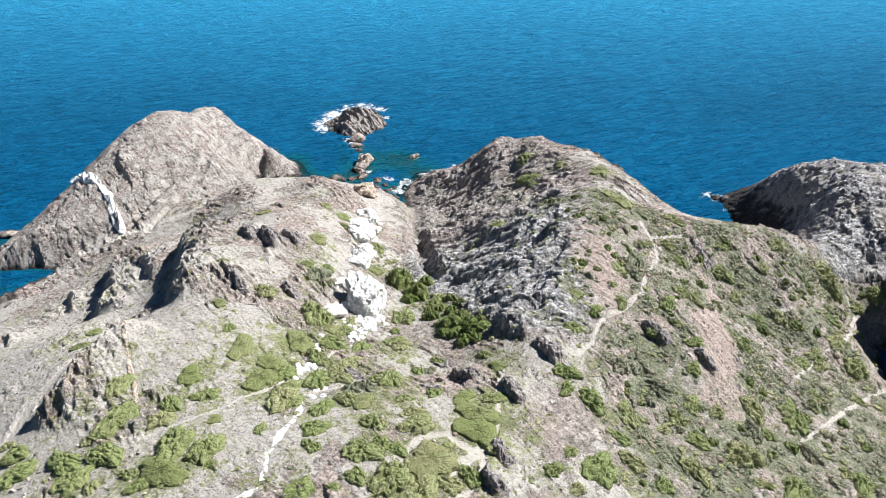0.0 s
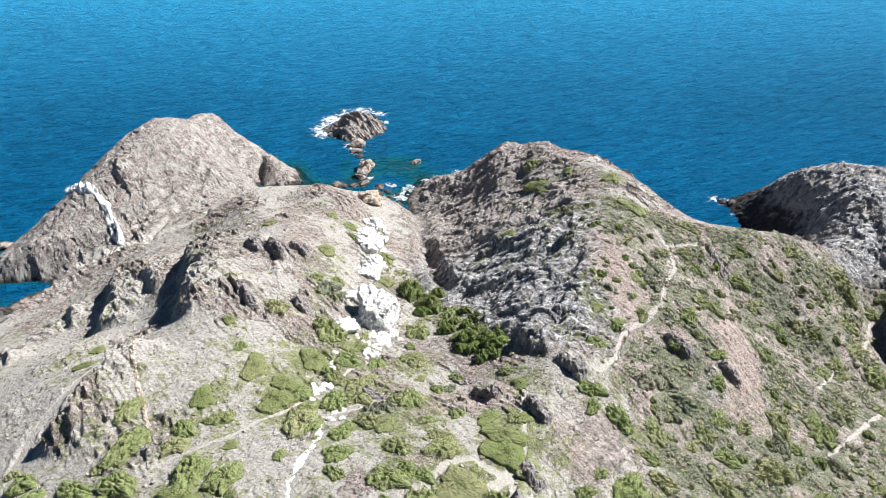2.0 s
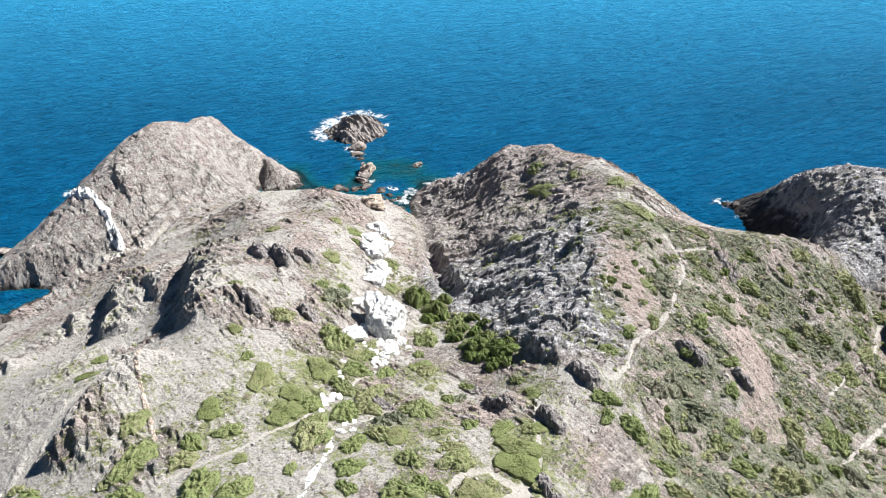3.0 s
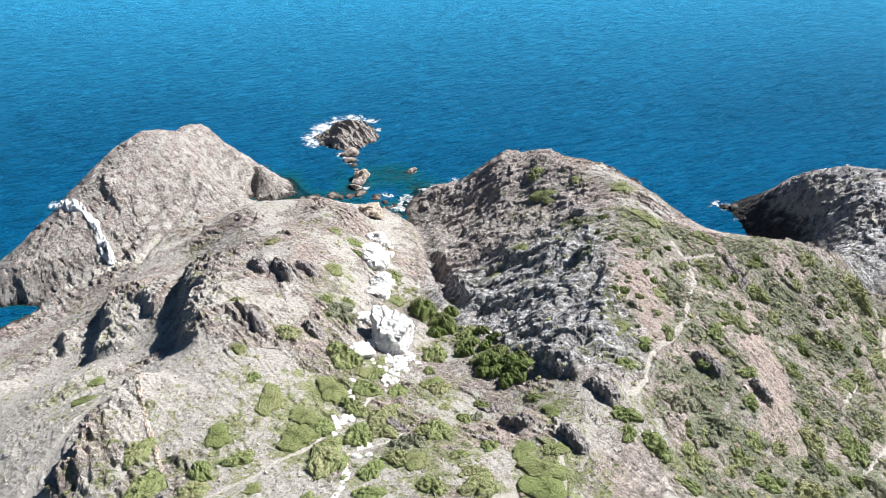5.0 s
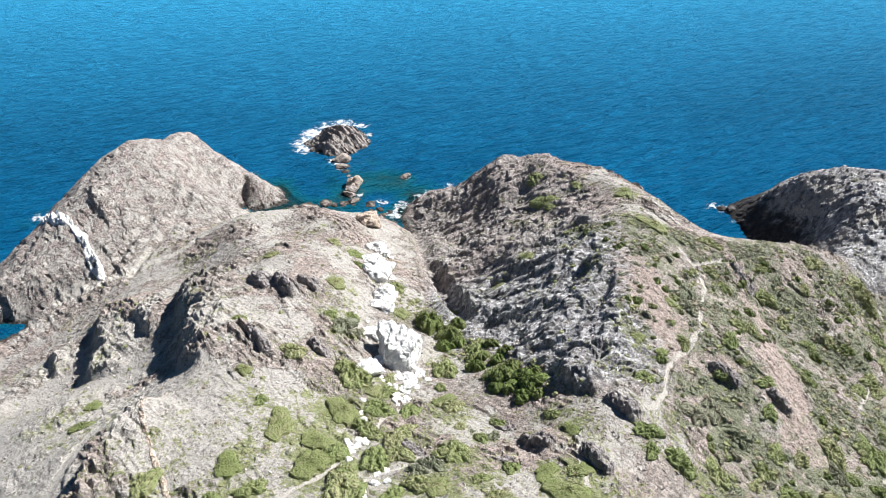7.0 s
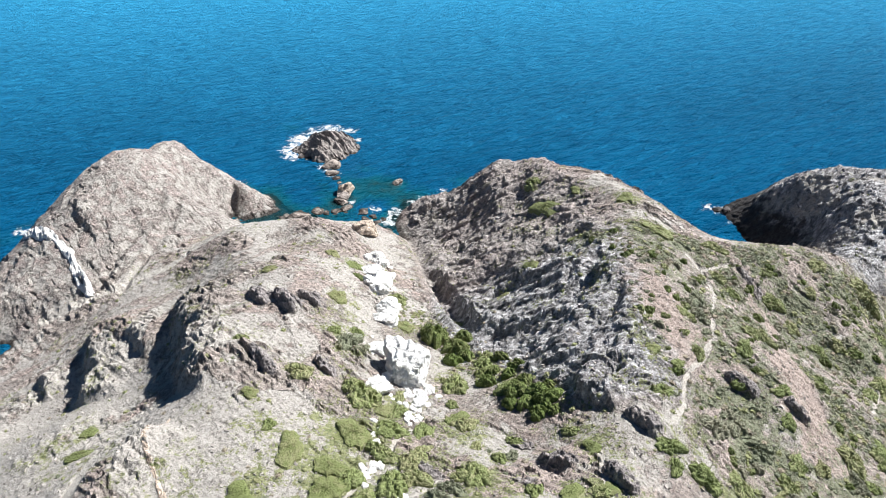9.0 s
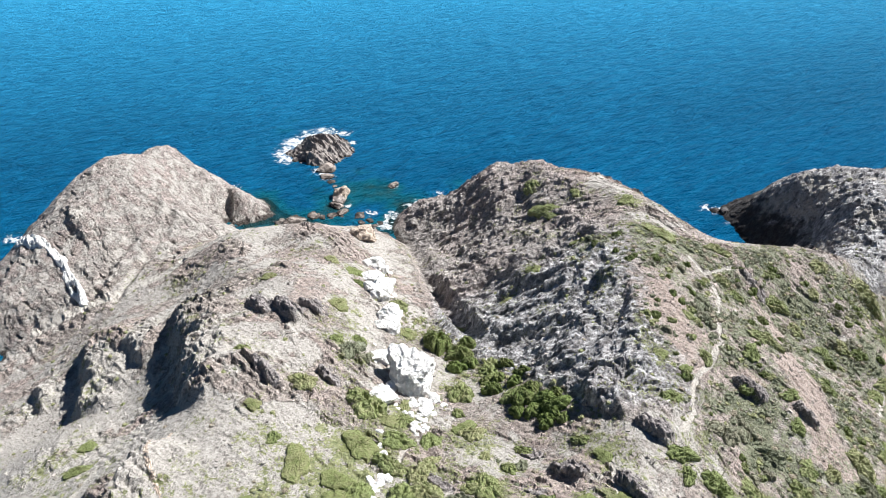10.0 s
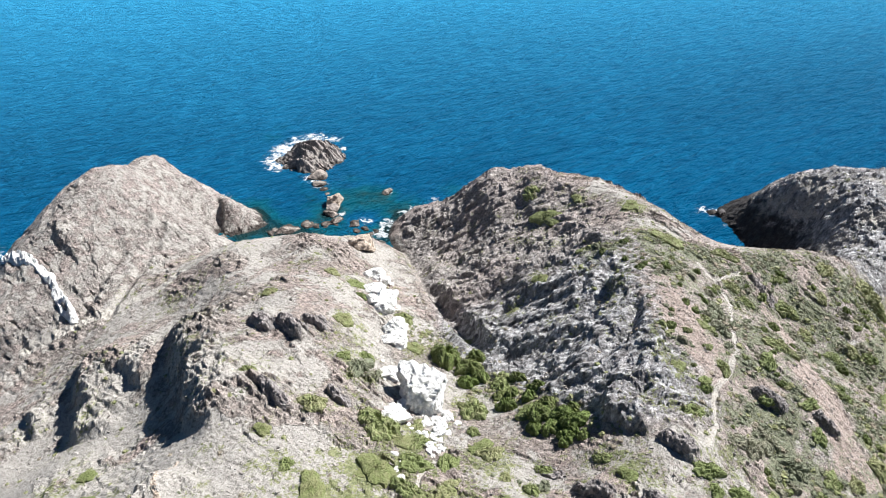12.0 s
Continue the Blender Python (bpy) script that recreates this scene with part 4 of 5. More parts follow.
def outcrop(name, x0, y0, r, label, material, group, seed, tall=0.42, cell=0.13, blocky=False):
    """A wedge of upturned beds: steep broken faces to the west, a sloping back to the east."""
    n = int(2.9 * r / cell)
    g = (np.arange(n) - n / 2) * cell
    x, y = np.meshgrid(g, g, indexing="ij")
    rnd = random.Random(seed)
    u, v = along(x, y, rnd.uniform(60, 190) if blocky else rnd.uniform(118, 155))
    u, v = u + 0.4 * r * fbm(x / r, y / r, 3, seed), v + 0.35 * r * fbm(x / r + 9, y / r, 4, seed)
    d = np.hypot(u / (1.0 * r), np.where(v > 0, v / (0.7 * r), v / (0.85 * r))) if blocky else np.hypot(u / (1.3 * r), np.where(v > 0, v / (0.5 * r), v / (0.9 * r)))
    body = 1 - smooth(d, 0.72, 1.0)
    z = tall * r * body * np.clip(0.55 + 0.75 * v / r, 0.08, 1) * (0.75 + 0.5 * fbm(x / (0.6 * r), y / (0.6 * r), 3, seed % 40 + 1))
    z = z + body * (0.5 * beds(x, y, z, 0.4 * r, 0.35, seed % 40 + 3, 4.0 * r) + 0.7 * beds(x, y, z, 0.16 * r, 0.5, seed % 40 + 5, 2.0 * r) + 0.2 * r * (crests(x / r, y / r, 4, seed % 40) - 0.5))
    base = height(x0, y0)
    i, j = np.searchsorted(XS, x + x0), np.searchsorted(YS, y + y0)
    z = GZ[np.clip(i, 0, len(XS) - 1), np.clip(j, 0, len(YS) - 1)] - base + z - 0.22 * (d > 0.97) - 0.12 + (0.22 * (d < 0.8) if blocky else 0)
    x, y = x + 0.1 * fbm(x / 0.4, y / 0.4, 2, 3), y + 0.1 * fbm(x / 0.4, y / 0.4, 2, 8)
    i, j = np.meshgrid(np.arange(n - 1), np.arange(n - 1), indexing="ij")
    a = i * n + j
    q = np.stack([a, a + n, a + n + 1, a + 1], -1).reshape(-1, 4)
    q = q[d.ravel()[q].min(1) < 1.0]
    used, inv = np.unique(q, return_inverse=True)
    ob = new(name, sheet(name, np.stack([x, y, z], -1).reshape(-1, 3)[used], inv.reshape(-1, 4), material, False))
    ob.location = (x0, y0, base)
    return tagged(ob, label, "rock", group)


LEDGES = [
    (-29.5, 80.0, 2.2), (-22.1, 80.3, 1.9), (-24.2, 94.4, 2.4), (-27.6, 93.2, 2.6), (-31.8, 95.5, 2.3), (2.4, 61.1, 2.0), (7.8, 57.0, 2.0),
    (-1.6, 58.5, 1.5), (-10.8, 61.2, 1.6), (13.0, 64.1, 2.0), (35.0, 68.3, 1.6), (28.7, 71.3, 2.0), (-0.3, 65.7, 1.5), (5.9, 47.9, 1.8), (4.8, 44.2, 1.8), (42.8, 95.3, 2.2),
]
for k, (x, y, r) in enumerate(LEDGES):
    outcrop("rock_outcrop", x, y, r, "jagged dark grey schist outcrop breaking through the soil", SCHIST, "schist outcrops", 200 + k)
for k, (x, y, r) in enumerate(QUARTZ_ROCKS):
    boulder("quartz_rock", x, y, r * (0.98 if y > 74 else 0.75), "white quartz boulder bedded in the slope", QUARTZ, "quartz outcrops", 100 + k, 0.85 if y > 90 else 0.6 if y > 74 else 0.42, 4, 1.2, 0.3 if y > 74 else 0.4, None, 3.2, 95 + 30 * math.sin(7.0 * k), 12)
crumb = random.Random(41)
for k in range(80):
    x, y, r = crumb.choice(QUARTZ_ROCKS[12:] if k % 4 else QUARTZ_ROCKS)
    s = crumb.uniform(0.22, 0.6)
    x, y = x + crumb.gauss(0, 0.9 * r + 0.15), y + crumb.gauss(0, 0.9 * r + 0.5)
    boulder("quartz_stone", x, y, s, "small white quartz stone lying on the slope", QUARTZ, "loose quartz stones", 700 + k, 0.6, 2, 1.4, 0.3)
SEA_ROCKS = [
    (-24.6, 182.6, 2.8), (-24.4, 178.2, 1.8), (-23.3, 175.6, 1.3), (-22.6, 173.2, 0.8), (-21.9, 162.6, 2.0), (-20.8, 159.4, 1.5), (-7.9, 171.2, 1.6), (-16.6, 157.6, 1.9), (-14.8, 155.2, 1.6),
    (-13.2, 157.0, 1.0), (-12.2, 153.2, 1.4), (-18.6, 156.6, 1.2), (-31.3, 157.4, 2.4), (-28.2, 158.8, 2.0), (-97.5, 131.0, 2.2), (-91.6, 127.2, 1.6), (-10.4, 151.0, 1.0), (-25.8, 157.6, 1.2)
]
boulder("sea_stack", -20.9, 167.8, 2.6, "pale rounded rock stack standing in the shallows", TANROCK, "", 81, 0.75, 4, 1.2, 0.3, 0.2, 2.6, 12, 20)
boulder("sea_stack", -21.5, 164.6, 2.1, "lower pinkish rock leaning on the pale stack", PINKROCK, "", 84, 0.7, 4, 1.2, 0.3, 0.0, 2.6, 12, 70)
for k, (x, y, r) in enumerate(SEA_ROCKS):
    boulder("sea_rock", x, y, r, "low brown schist rock washed by the sea", WET, "rocks in the sea", 300 + k, 0.5, 4, 1.35, 0.3, -0.25 if y > 159 or y < 140 or x > 0 else -0.7)


tide = random.Random(77)
for k in range(30):
    f = tide.random()
    x, y = -37 + 26 * f + tide.gauss(0, 0.8), 156.5 + 2.2 * math.sin(5.0 * f) - 4.0 * max(0.0, f - 0.7) / 0.3 + tide.gauss(0, 1.3)
    boulder("shore_rock", x, y, tide.uniform(0.45, 1.15), "dark brown tide-washed rock at the spur's foot", WET, "rocks along the shore", 400 + k, 0.45, 2, 1.6, 0.3, -0.25)
for k, (x, y, r) in enumerate(((66.8, 148.2, 1.3), (69.0, 147.2, 1.8), (71.2, 146.0, 2.3))):
    boulder("sea_rock", x, y, r, "wet rock at the shaded headland's tip, its shade painted in", SHADEROCK, "rocks in the sea", 340 + k, 0.6, 4, 1.35, 0.3, -0.3)


def build_islet():
    cx, cy, rx, ry, h = ISLET
    x, y = np.meshgrid(np.arange(-13, 13, 0.24), np.arange(-12, 12, 0.24), indexing="ij")
    d = np.hypot(x / rx, y / ry) + 0.35 * fbm(x / 4.5, y / 4.5, 4, 81)
    z0 = h * (1 - smooth(d, 0.0, 1.3)) - 1.4
    z = z0 + (0.8 * laminae(x, y, -35, 2.4, 7.0, 4) + 0.8 * laminae(x, y, -42, 1.1, 4.0, 5) + 0.6 * laminae(x, y, -30, 0.6, 2.5, 6) + 1.1 * (crests(x / 5, y / 5, 5, 9) - 0.5)) * (1 - smooth(d, 0.7, 1.5))
    ny = x.shape[1]
    i, j = np.meshgrid(np.arange(x.shape[0] - 1), np.arange(ny - 1), indexing="ij")
    a = i * ny + j
    q = np.stack([a, a + ny, a + ny + 1, a + 1], -1).reshape(-1, 4)
    q = q[z.ravel()[q].max(1) > -1.2]
    used, inv = np.unique(q, return_inverse=True)
    co = np.stack([x, y, z], -1).reshape(-1, 3)[used]
    ob = new("islet", sheet("islet", co, inv.reshape(-1, 4), ISLE, False))
    ob.location = (cx, cy, 0)
    tagged(ob, "small jagged brown rock islet ringed with white surf", "islet")


build_islet()


def build_dyke(name, line, half, tall, label, material, seed, gaps=0.0):
    """A dyke of hard rock standing proud of the slope along a line: broken top, steep sides, now wider, now narrower."""
    spots = []
    for (ax, ay), (bx, by) in zip(line[:-1], line[1:]):
        n = max(2, int(math.hypot(bx - ax, by - ay) / (0.32 * half)))
        spots += [(ax + (bx - ax) * k / n, ay + (by - ay) * k / n, (by - ay), (ax - bx)) for k in range(n)]
    p = np.array(spots)
    nrm = p[:, 2:] / np.linalg.norm(p[:, 2:], axis=1)[:, None]
    run = np.cumsum(np.hypot(*np.diff(p[:, :2], axis=0, prepend=p[:1, :2]).T))
    wide = half * np.clip(0.95 - gaps + (0.9 + gaps) * fbm(run / (4 * half), run * 0 + 0.5, 3, seed), 0.05, 1.6)
    side = 1.1 * half * fbm(run / (7 * half), run * 0 + 0.5, 3, seed + 1)
    across = np.array([-1.15, -1.0, -0.82, -0.5, -0.15, 0.2, 0.55, 0.84, 1.0, 1.15])
    prof = np.array([-0.6, 0.35, 0.8, 0.92, 1.0, 0.97, 0.9, 0.75, 0.3, -0.6])
    x = p[:, :1] + nrm[:, :1] * (side[:, None] + wide[:, None] * across)
    y = p[:, 1:2] + nrm[:, 1:] * (side[:, None] + wide[:, None] * across)
    x, y = x + 0.25 * half * fbm(x / (0.8 * half), y / (0.8 * half), 3, seed + 2), y + 0.25 * half * fbm(x / (0.8 * half), y / (0.8 * half), 3, seed + 3)
    bumpy = 0.75 + 0.8 * fbm(x / (1.4 * half), y / (1.4 * half), 4, seed + 4) + 0.5 * blocks(x, y, 1.1 * half, seed, 20, 0.2) / half
    z = heights(x, y)
    z = z + tall * np.where(prof > 0, prof * bumpy, prof) * np.clip(wide / half, 0.2, 1)[:, None]
    base = (float(x[0, 4]), float(y[0, 4]), float(z[0, 4]))
    rows, cols = x.shape
    i, j = np.meshgrid(np.arange(rows - 1), np.arange(cols - 1), indexing="ij")
    a = i * cols + j
    ob = new(name, sheet(name, np.stack([x, y, z], -1).reshape(-1, 3) - base, np.stack([a, a + 1, a + cols + 1, a + cols], -1).reshape(-1, 4), material, False))
    ob.location = base
    tagged(ob, label, "rock vein")


build_dyke("quartz_vein", [(-82.8, 138.2), (-78.6, 135.4), (-75.5, 133.8), (-72.4, 130.6), (-69.7, 126.2), (-66.6, 121.9)], 0.85, 0.9, "white quartz vein standing proud of the bare headland", QUARTZ, 11)
build_dyke("quartz_band", [(-16.0, 56.0), (-15.7, 53.0), (-16.1, 50.8), (-17.1, 48.5), (-17.3, 46.4), (-17.1, 43.9), (-17.2, 41.6), (-18.6, 40.2), (-21.0, 38.6)], 0.5, 0.16, "pale quartz band breaking through the thin soil", QUARTZ, 21, 0.35)
build_dyke("pegmatite_vein", [(-39.2, 72.6), (-40.4, 69.6), (-40.0, 66.7), (-38.3, 62.9), (-36.5, 59.5), (-35.0, 56.5), (-33.5, 53.1)], 0.3, 0.3, "thin tan pegmatite vein like a low broken wall", TANROCK, 12, 0.15)


# ---- plants ----
def mat_cloud(rnd):
    """A low cushion with an uneven rim: a skin over the ground and small blades all over it."""
    n, rings = 40, 9
    ph = rnd.uniform(0, 6.28, 4)
    verts, faces = [np.array([0, 0, 0.24])], []
    for k in range(1, rings + 1):
        for q in range(n):
            an = 2 * math.pi * q / n
            rim = 1 + 0.17 * math.sin(2 * an + ph[0]) + 0.13 * math.sin(3 * an + ph[1]) + 0.08 * math.sin(7 * an + ph[2]) + 0.03 * math.sin(13 * an + ph[3])
            d = k / rings
            h = 0.24 * math.sqrt(max(0.0, 1 - d ** 3)) + rnd.uniform(-0.014, 0.014) * (d < 0.95) - 0.12 * (k == rings)
            verts.append(np.array([math.cos(an) * rim * d, math.sin(an) * rim * d, h]))
            p0, p1 = 1 + (k - 1) * n + q, 1 + (k - 1) * n + (q + 1) % n
            if k == 1:
                faces.append((0, p0, p1))
            else:
                faces += [(p0 - n, p0, p1), (p0 - n, p1, p1 - n)]
    skin = list(verts[1 : 1 + (rings - 1) * n])
    for _ in range(750):
        c = skin[rnd.integers(len(skin))] + rnd.normal(size=3) * np.array([0.05, 0.05, 0.012])
        s, an = rnd.uniform(0.02, 0.045), rnd.uniform(0, 6.28)
        a = np.array([math.cos(an), math.sin(an), 0]) * s
        k = len(verts)
        verts += [c - a, c + a, c + np.array([rnd.normal() * s, rnd.normal() * s, s * 0.8])]
        faces.append((k, k + 1, k + 2))
    return np.array(verts), np.array(faces)


def dome_cloud(rnd, tall, lumps, lump, ragged, blades, blade, n=52, rings=15):
    """A low spreading crown: a lumpy skin with an uneven outline, and small sprays of leaves standing off it."""
    ph = rnd.uniform(0, 6.28, 5)
    an, rr = rnd.uniform(0, 6.28, lumps), np.sqrt(rnd.uniform(0, 1, lumps))
    px, py, ps, pt = rr * np.cos(an), rr * np.sin(an), lump * rnd.uniform(0.7, 1.35, lumps), rnd.uniform(0.65, 1.15, lumps)
    ring, turn = np.meshgrid(np.arange(1, rings + 1) / rings, 2 * math.pi * np.arange(n) / n, indexing="ij")
    rim = 1 + ragged * (0.16 * np.sin(2 * turn + ph[0]) + 0.15 * np.sin(3 * turn + ph[1]) + 0.11 * np.sin(5 * turn + ph[2]) + 0.08 * np.sin(9 * turn + ph[3]) + 0.05 * np.sin(14 * turn + ph[4]))
    x, y = np.cos(turn) * rim * ring, np.sin(turn) * rim * ring
    d2 = ((x[..., None] / rim[..., None] - px) ** 2 + (y[..., None] / rim[..., None] - py) ** 2) / ps ** 2
    bump = np.max(pt * np.sqrt(np.clip(1.15 - d2, 0, None)), -1)
    z = tall * np.sqrt(np.clip(1.03 - ring ** 2.4, 0, 1)) * (0.34 + 0.66 * bump) + rnd.uniform(-0.02, 0.02, x.shape)
    z[-1] = -0.2
    verts = [np.array([0, 0, z[0].mean()])] + list(np.stack([x, y, z], -1).reshape(-1, 3))
    faces = []
    for k in range(rings):
        for q in range(n):
            p0, p1 = 1 + k * n + q, 1 + k * n + (q + 1) % n
            faces += [(0, p0, p1)] if k == 0 else [(p0 - n, p0, p1), (p0 - n, p1, p1 - n)]
    for _ in range(blades):
        d = math.sqrt(rnd.uniform(0.0, 1.0))
        c = verts[1 + min(rings - 2, int(d * rings)) * n + rnd.integers(n)] + rnd.normal(size=3) * np.array([0.04, 0.04, 0.02])
        out = np.array([c[0], c[1], 0.7]) + rnd.normal(size=3) * 0.45
        out /= np.linalg.norm(out)
        side = np.cross(out, rnd.normal(size=3))
        s = blade * rnd.uniform(0.6, 1.4)
        side *= s / np.linalg.norm(side)
        k = len(verts)
        verts += [c - side, c + side, c + out * s * 1.3]
        faces.append((k, k + 1, k + 2))
    return np.array(verts), np.array(faces)


def shrub_parts(seed, kind):
    """Crown and stem meshes of a shrub one unit in radius. kind: 0 round, 1 flat mat, 2 grey and loose, 3 dark."""
    rnd = np.random.default_rng(seed)
    tall, lumps, lump, ragged, blades, blade = {0: (0.4, 60, 0.17, 0.8, 1100, 0.032), 2: (0.42, 44, 0.17, 1.2, 800, 0.038), 3: (0.85, 30, 0.27, 0.8, 900, 0.045), 1: (0, 0, 0, 0, 0, 0)}[kind]
    v, f = mat_cloud(rnd) if kind == 1 else dome_cloud(rnd, tall, lumps, lump, ragged, blades, blade)
    crown = sheet("crown", v, f, (LEAF, LEAF_MAT, LEAF_GREY, LEAF_DARK)[kind], False)
    bm = bmesh.new()
    for k in range(3):
        an = rnd.uniform(0, 6.28)
        m = Matrix.Translation((0.05 * k - 0.05, 0, 0.0)) @ Matrix.Rotation(an, 4, "Z") @ Matrix.Rotation(rnd.uniform(0.2, 0.7), 4, "X") @ Matrix.Translation((0, 0, 0.1))
        bmesh.ops.create_cone(bm, segments=5, radius1=0.05, radius2=0.025, depth=0.3 if kind != 1 else 0.15, matrix=m)
    stem = bpy.data.meshes.new("stem")
    bm.to_mesh(stem)
    bm.free()
    stem.materials.append(BARK)
    return crown, stem


LABELS = {
    0: "rounded bright green lentisk shrub on the rocky slope", 1: "flat spreading mat of green shrub on bare soil",
    2: "loose grey-green rockrose shrub among stones", 3: "dense dark green juniper shrub in a sheltered hollow",
}
PROTO = {}


def shrub(x, y, r, kind, rnd):
    pick = (kind, rnd.randrange(4))
    if pick not in PROTO:
        PROTO[pick] = shrub_parts(1000 + 10 * kind + pick[1], kind)
    crown, stem = PROTO[pick]
    root = new("shrub")
    tagged(root, LABELS[kind], "shrub", "shrubs on the slope")
    part("crown", crown, root), part("stem", stem, root)
    e = 0.7 * r
    zs = [height(x + dx * e, y + dy * e) for dx, dy in ((0, 0), (1, 0), (-1, 0), (0, 1), (0, -1))]
    ring = landform(np.array([x + e, x - e, x, x]), np.array([y, y, y + e, y - e]))
    nx, ny = float(ring[1] - ring[0]) / (2 * e), float(ring[3] - ring[2]) / (2 * e)
    up = Vector((nx * 0.8, ny * 0.8, 1)).normalized()
    turn = Vector((0, 0, 1)).rotation_difference(up).to_matrix().to_4x4()
    sz = r * rnd.uniform(0.9, 1.15)
    root.matrix_world = Matrix.Translation((x, y, sum(zs) / 5 + 0.06)) @ turn @ Matrix.Rotation(rnd.uniform(0, 6.28), 4, "Z") @ Matrix.Diagonal((r * rnd.uniform(1.0, 1.3), r * rnd.uniform(0.8, 1.0), sz, 1))


dice = random.Random(3)
for spot in (BASIN, BASIN_EDGE, BASIN_MID, WEST_SLOPE, SPUR_TOP, HILLTOP, EAST_SLOPE, EAST_FOOT):
    for x, y, r, kind in spot:
        shrub(x, y, r * (0.86 if kind == 1 else 1.0), kind, dice)
for x, y, r, kind in GULLY:
    shrub(x, y, r * dice.uniform(0.85, 1.15), dice.choice((3, 3, 0)), dice)


def build_far_shrubs():
    """The many small shrubs between the larger ones on the east slope."""
    rnd = np.random.default_rng(31)
    looks = {0: (0.6, 16, 0.32, 0.9, 260, 0.07), 2: (0.6, 14, 0.3, 1.2, 240, 0.075), 3: (0.85, 12, 0.4, 0.8, 260, 0.075)}
    pools = {k: [dome_cloud(np.random.default_rng(900 + 10 * k + n), *looks[k], 22, 7) for n in range(5)] for k in looks}
    heap = {k: ([], [], 0) for k in looks}
    for _ in range(1500):
        x, y = rnd.uniform(18, 79), rnd.uniform(40, 104)
        thick = float(fbm(np.array([x / 9.0]), np.array([y / 9.0]), 3, 93)[0])
        bare = min(float(line_distance(np.array([x]), np.array([y]), SCARP)[0]) - 3.0, min(float(line_distance(np.array([x]), np.array([y]), line)[0]) - 0.9 for _, line in PATHS[9:11] + PATHS[4:5]))
        if x - 18 + 0.12 * (y - 60) < 2 or bare < 0 or rnd.uniform() > 0.3 + 1.6 * thick:
            continue
        kind = (0, 2, 2, 3, 3)[rnd.integers(5)]
        v, f = pools[kind][rnd.integers(5)]
        r, an = 0.32 + 0.6 * rnd.uniform() ** 2, rnd.uniform(0, 6.28)
        c, s = math.cos(an), math.sin(an)
        w = v @ np.array([[c, s, 0], [-s, c, 0], [0, 0, 1]]) * r + np.array([x, y, height(x, y) + 0.02])
        vs, fs, n = heap[kind]
        vs.append(w), fs.append(f + n)
        heap[kind] = (vs, fs, n + len(w))
    for kind, mat, label in ((0, LEAF, "many small bright green shrubs over the slope"), (2, LEAF_GREY, "many small grey-green shrubs over the slope"), (3, LEAF_DARK, "many small dark green shrubs over the slope")):
        tagged(new("small_shrubs", sheet("small_shrubs", np.concatenate(heap[kind][0]), np.concatenate(heap[kind][1]), mat, False)), label, "shrubs", kind="stuff")


build_far_shrubs()


def tuft(rnd):
    """A small ragged cushion: upright slips over a broken mound."""
    verts, faces = [np.array([0, 0, 0.5])], []
    for ring, (rr, zz) in enumerate(((0.55, 0.45), (0.95, -0.1))):
        for q in range(7):
            an, g = 2 * math.pi * (q + 0.5 * ring) / 7, rr * rnd.uniform(0.7, 1.25)
            verts.append(np.array([g * math.cos(an), g * math.sin(an), zz * rnd.uniform(0.7, 1.2)]))
            p0, p1 = 1 + ring * 7 + q, 1 + ring * 7 + (q + 1) % 7
            faces += [(0, p0, p1)] if ring == 0 else [(p0 - 7, p0, p1), (p0 - 7, p1, p1 - 7)]
    for _ in range(44):
        an, rr = rnd.uniform(0, 6.28), math.sqrt(rnd.uniform(0, 1))
        c = np.array([rr * math.cos(an), rr * math.sin(an), 0.5 * (1 - rr * rr) + 0.02])
        lean = np.array([0.25 * c[0], 0.25 * c[1], 0.16]) + rnd.normal(size=3) * 0.12
        side = np.cross(lean, rnd.normal(size=3))
        side *= rnd.uniform(0.08, 0.15) / np.linalg.norm(side)
        k = len(verts)
        verts += [c - side, c + side, c + lean * rnd.uniform(0.5, 1.1)]
        faces.append((k, k + 1, k + 2))
    return np.array(verts), np.array(faces)


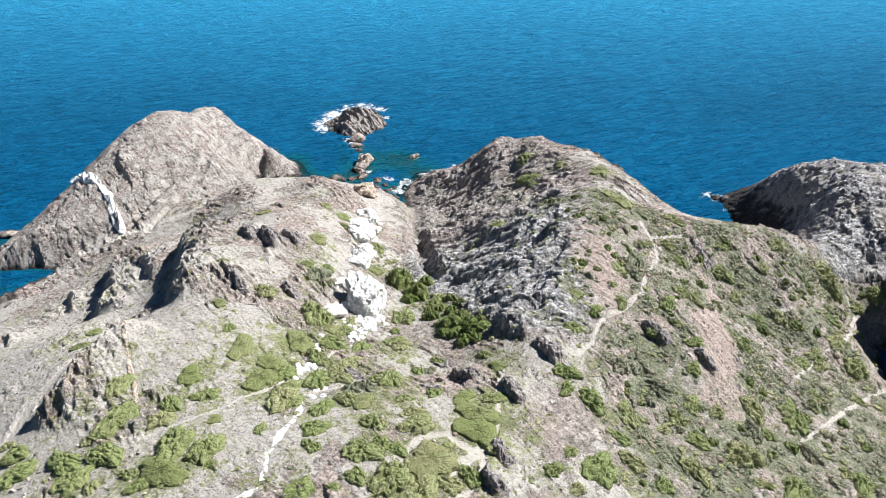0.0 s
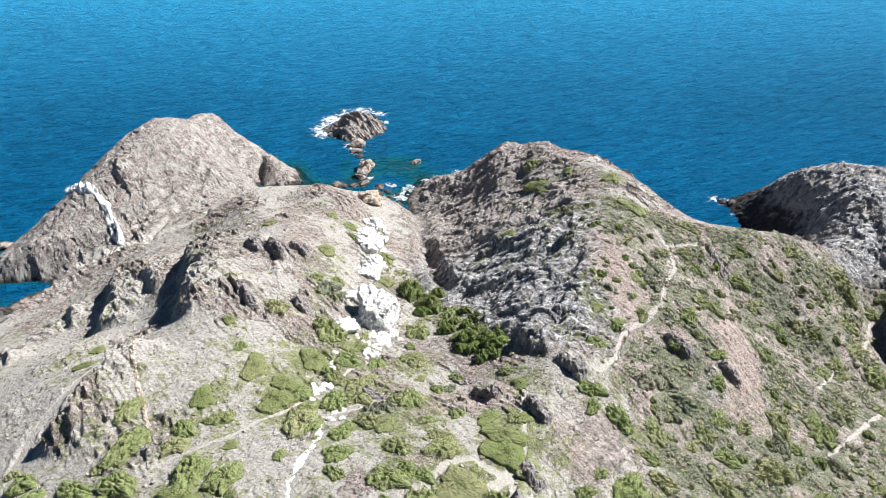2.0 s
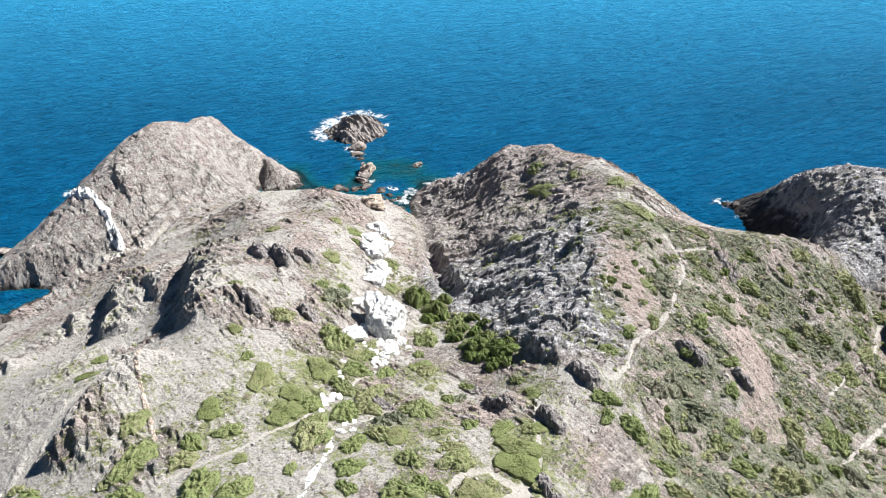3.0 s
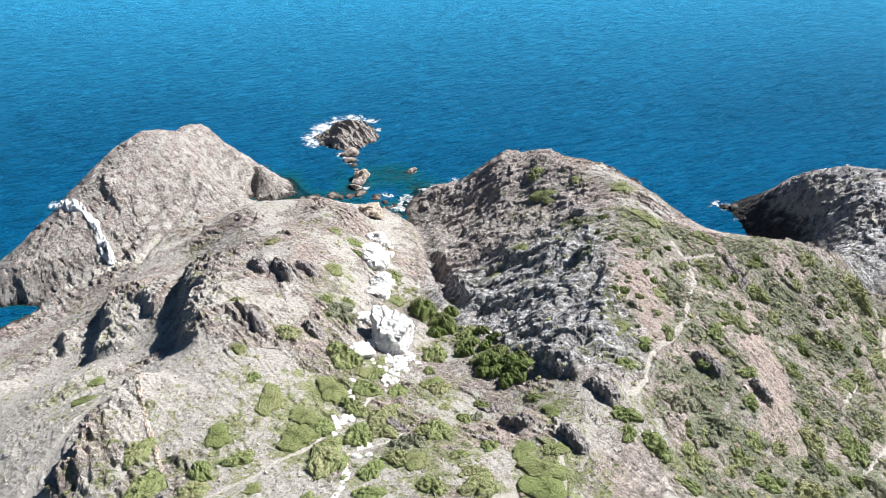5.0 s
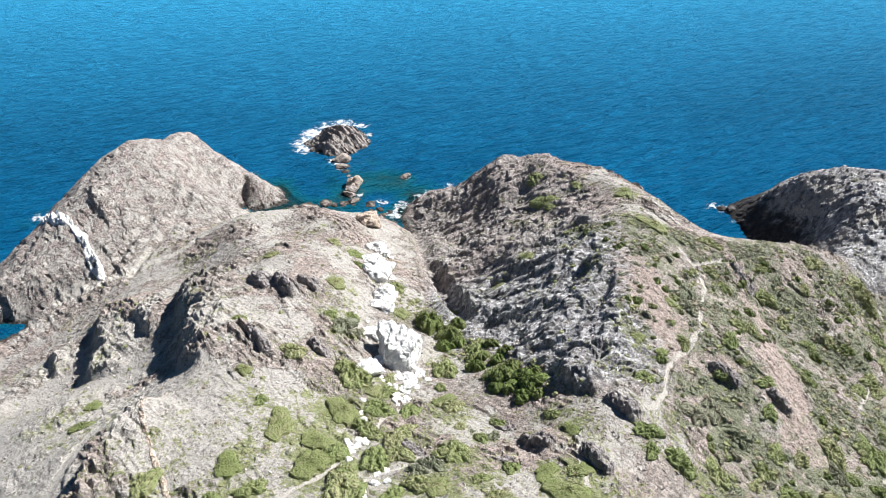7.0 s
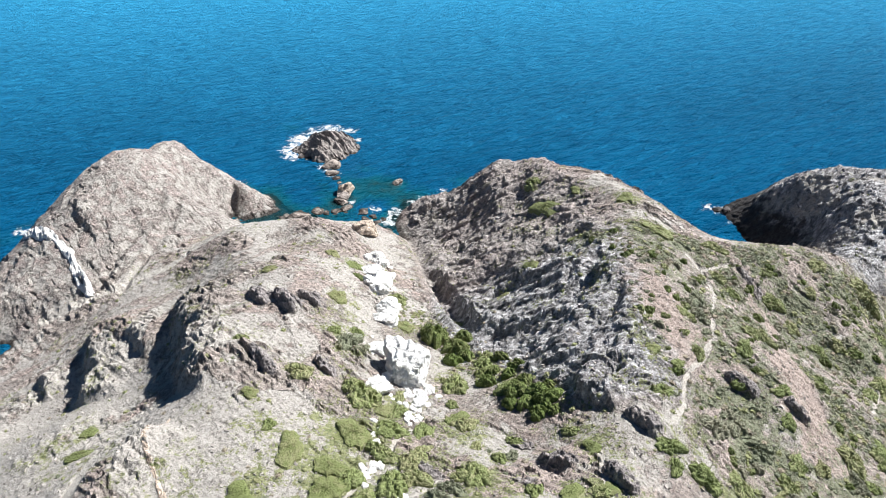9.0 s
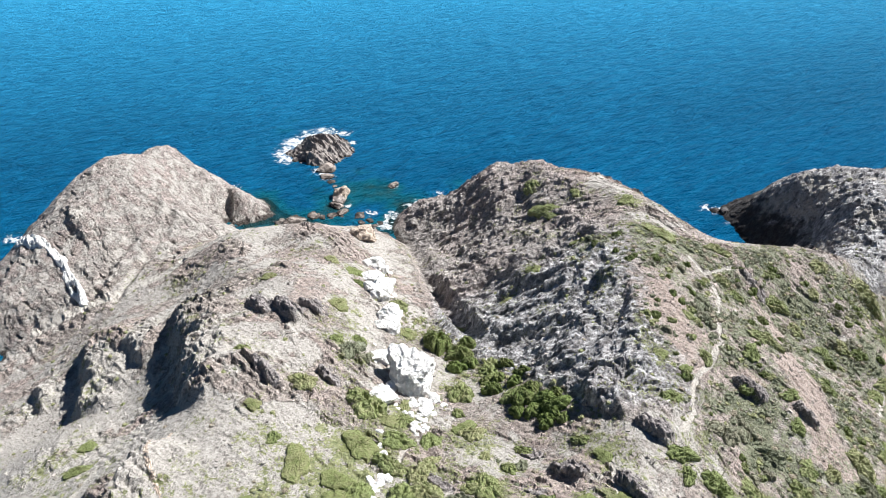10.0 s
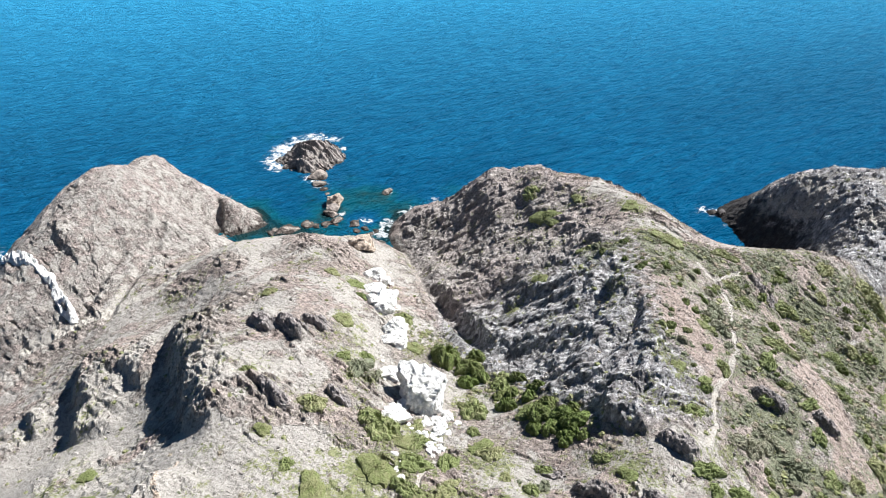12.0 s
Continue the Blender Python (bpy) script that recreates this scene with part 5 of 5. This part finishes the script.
def build_low_scrub():
    """Countless small cushions of heath between the shrubs, thickest on the east slope."""
    rnd = np.random.default_rng(17)
    kinds = (2, 0, 5)
    pools = {kind: [tuft(np.random.default_rng(500 + n + 10 * kind)) for n in range(5)] for kind in kinds}
    spots = np.stack([rnd.uniform(-75, 85, 62000), rnd.uniform(36, 135, 62000)], 1)
    _, grey, soil, green, rust, tread, head, far, east, _, _ = surface(spots[:, 0], spots[:, 1])
    x, y = spots[:, 0], spots[:, 1]
    chance = (0.06 + 0.9 * east + 0.4 * np.clip(green - 0.25, 0, 1)) * (1 - head) * (1 - tread) * (1 - np.clip(rust, 0, 1)) * (landform(x, y) > 4)
    gully = 1 - smooth(np.abs(x + 7.0 - 0.56 * np.clip(93 - y, -6, 24)), 1.5, 4.0) * 1.0
    gully = gully * smooth(y, 66, 72) * smooth(104 - y, 0, 6)
    chance = np.maximum(chance, 1.1 * gully)
    chance *= 0.12 + 1.2 * smooth(np.maximum(fbm(x / 6, y / 6, 3, 91), 0.3 * gully), -0.05, 0.28)
    keep = rnd.uniform(0, 1, len(x)) < chance * 0.85
    data = {kind: ([], [], 0) for kind in kinds}
    for px, py, e in zip(x[keep], y[keep], east[keep]):
        pick = rnd.uniform()
        kind = 5 if pick < 0.2 else 2 if pick < 0.45 + 0.35 * e else 0
        v, f = pools[kind][rnd.integers(5)]
        r = 0.15 + (0.3 + 0.2 * e) * rnd.uniform() ** 1.7
        an = rnd.uniform(0, 6.28)
        c, s = math.cos(an), math.sin(an)
        w = v @ np.array([[c, s, 0], [-s, c, 0], [0, 0, 1]]) * r + np.array([px, py, height(px, py)])
        vs, fs, n = data[kind]
        vs.append(w), fs.append(f + n)
        data[kind] = (vs, fs, n + len(w))
    for kind, mat, label in ((2, LEAF_GREY, "countless low grey-green heath cushions on the slope"), (0, LEAF, "countless low green heath cushions on the slope"), (5, LEAF_DRY, "countless dry straw-coloured tufts on the slope")):
        vs, fs, _ = data[kind]
        tagged(new("low_scrub", sheet("low_scrub", np.concatenate(vs), np.concatenate(fs), mat, False)), label, "scrub", kind="stuff")


build_low_scrub()


def build_rubble():
    """Loose angular stones strewn over the soil, too many to count."""
    rnd = np.random.default_rng(23)
    x, y = rnd.uniform(-66, 76, 90000), rnd.uniform(37, 125, 90000)
    z, _, soil, _, rust, tread, head, far, _, _, _ = surface(x, y)
    chance = (0.22 + 0.5 * smooth(fbm(x / 3, y / 3, 3, 66), 0.0, 0.3) + 0.3 * rust) * (1 - head) * (1 - 0.8 * far) * (1 - 0.7 * tread) * (landform(x, y) > 3) * np.clip(95 / (y + 30), 0.4, 1.2)
    keep = rnd.uniform(0, 1, len(x)) < chance
    x, y = x[keep], y[keep]
    z = heights(x, y)
    n = len(x)
    r = 0.045 + 0.12 * rnd.uniform(0, 1, n) ** 4
    cube = np.array([(a, b, c) for c in (-0.6, 0.7) for b in (-1, 1) for a in (-1, 1)], float)
    quads = np.array([(0, 2, 3, 1), (4, 5, 7, 6), (0, 1, 5, 4), (1, 3, 7, 5), (3, 2, 6, 7), (2, 0, 4, 6)])
    v = cube[None] * rnd.uniform(0.45, 1.1, (n, 8, 1)) * np.stack([1.5 * r, r, 0.9 * r], -1)[:, None]
    lean = rnd.normal(0, 0.45, (n, 2))[:, None]
    v[..., 2] += lean[..., 0] * v[..., 0] + lean[..., 1] * v[..., 1]
    an = np.where(rnd.uniform(0, 1, n) < 0.6, radians(-48) + rnd.normal(0, 0.3, n), rnd.uniform(0, 6.28, n))
    c, s = np.cos(an)[:, None], np.sin(an)[:, None]
    v = np.stack([c * v[..., 0] - s * v[..., 1] + x[:, None], s * v[..., 0] + c * v[..., 1] + y[:, None], v[..., 2] + (z + 0.25 * r)[:, None]], -1)
    f = quads[None] + 8 * np.arange(n)[:, None, None]
    tagged(new("rubble", sheet("rubble", v.reshape(-1, 3), f.reshape(-1, 4), RUBBLE, False)), "loose angular schist stones strewn over thin soil", "stones", kind="stuff")


build_rubble()
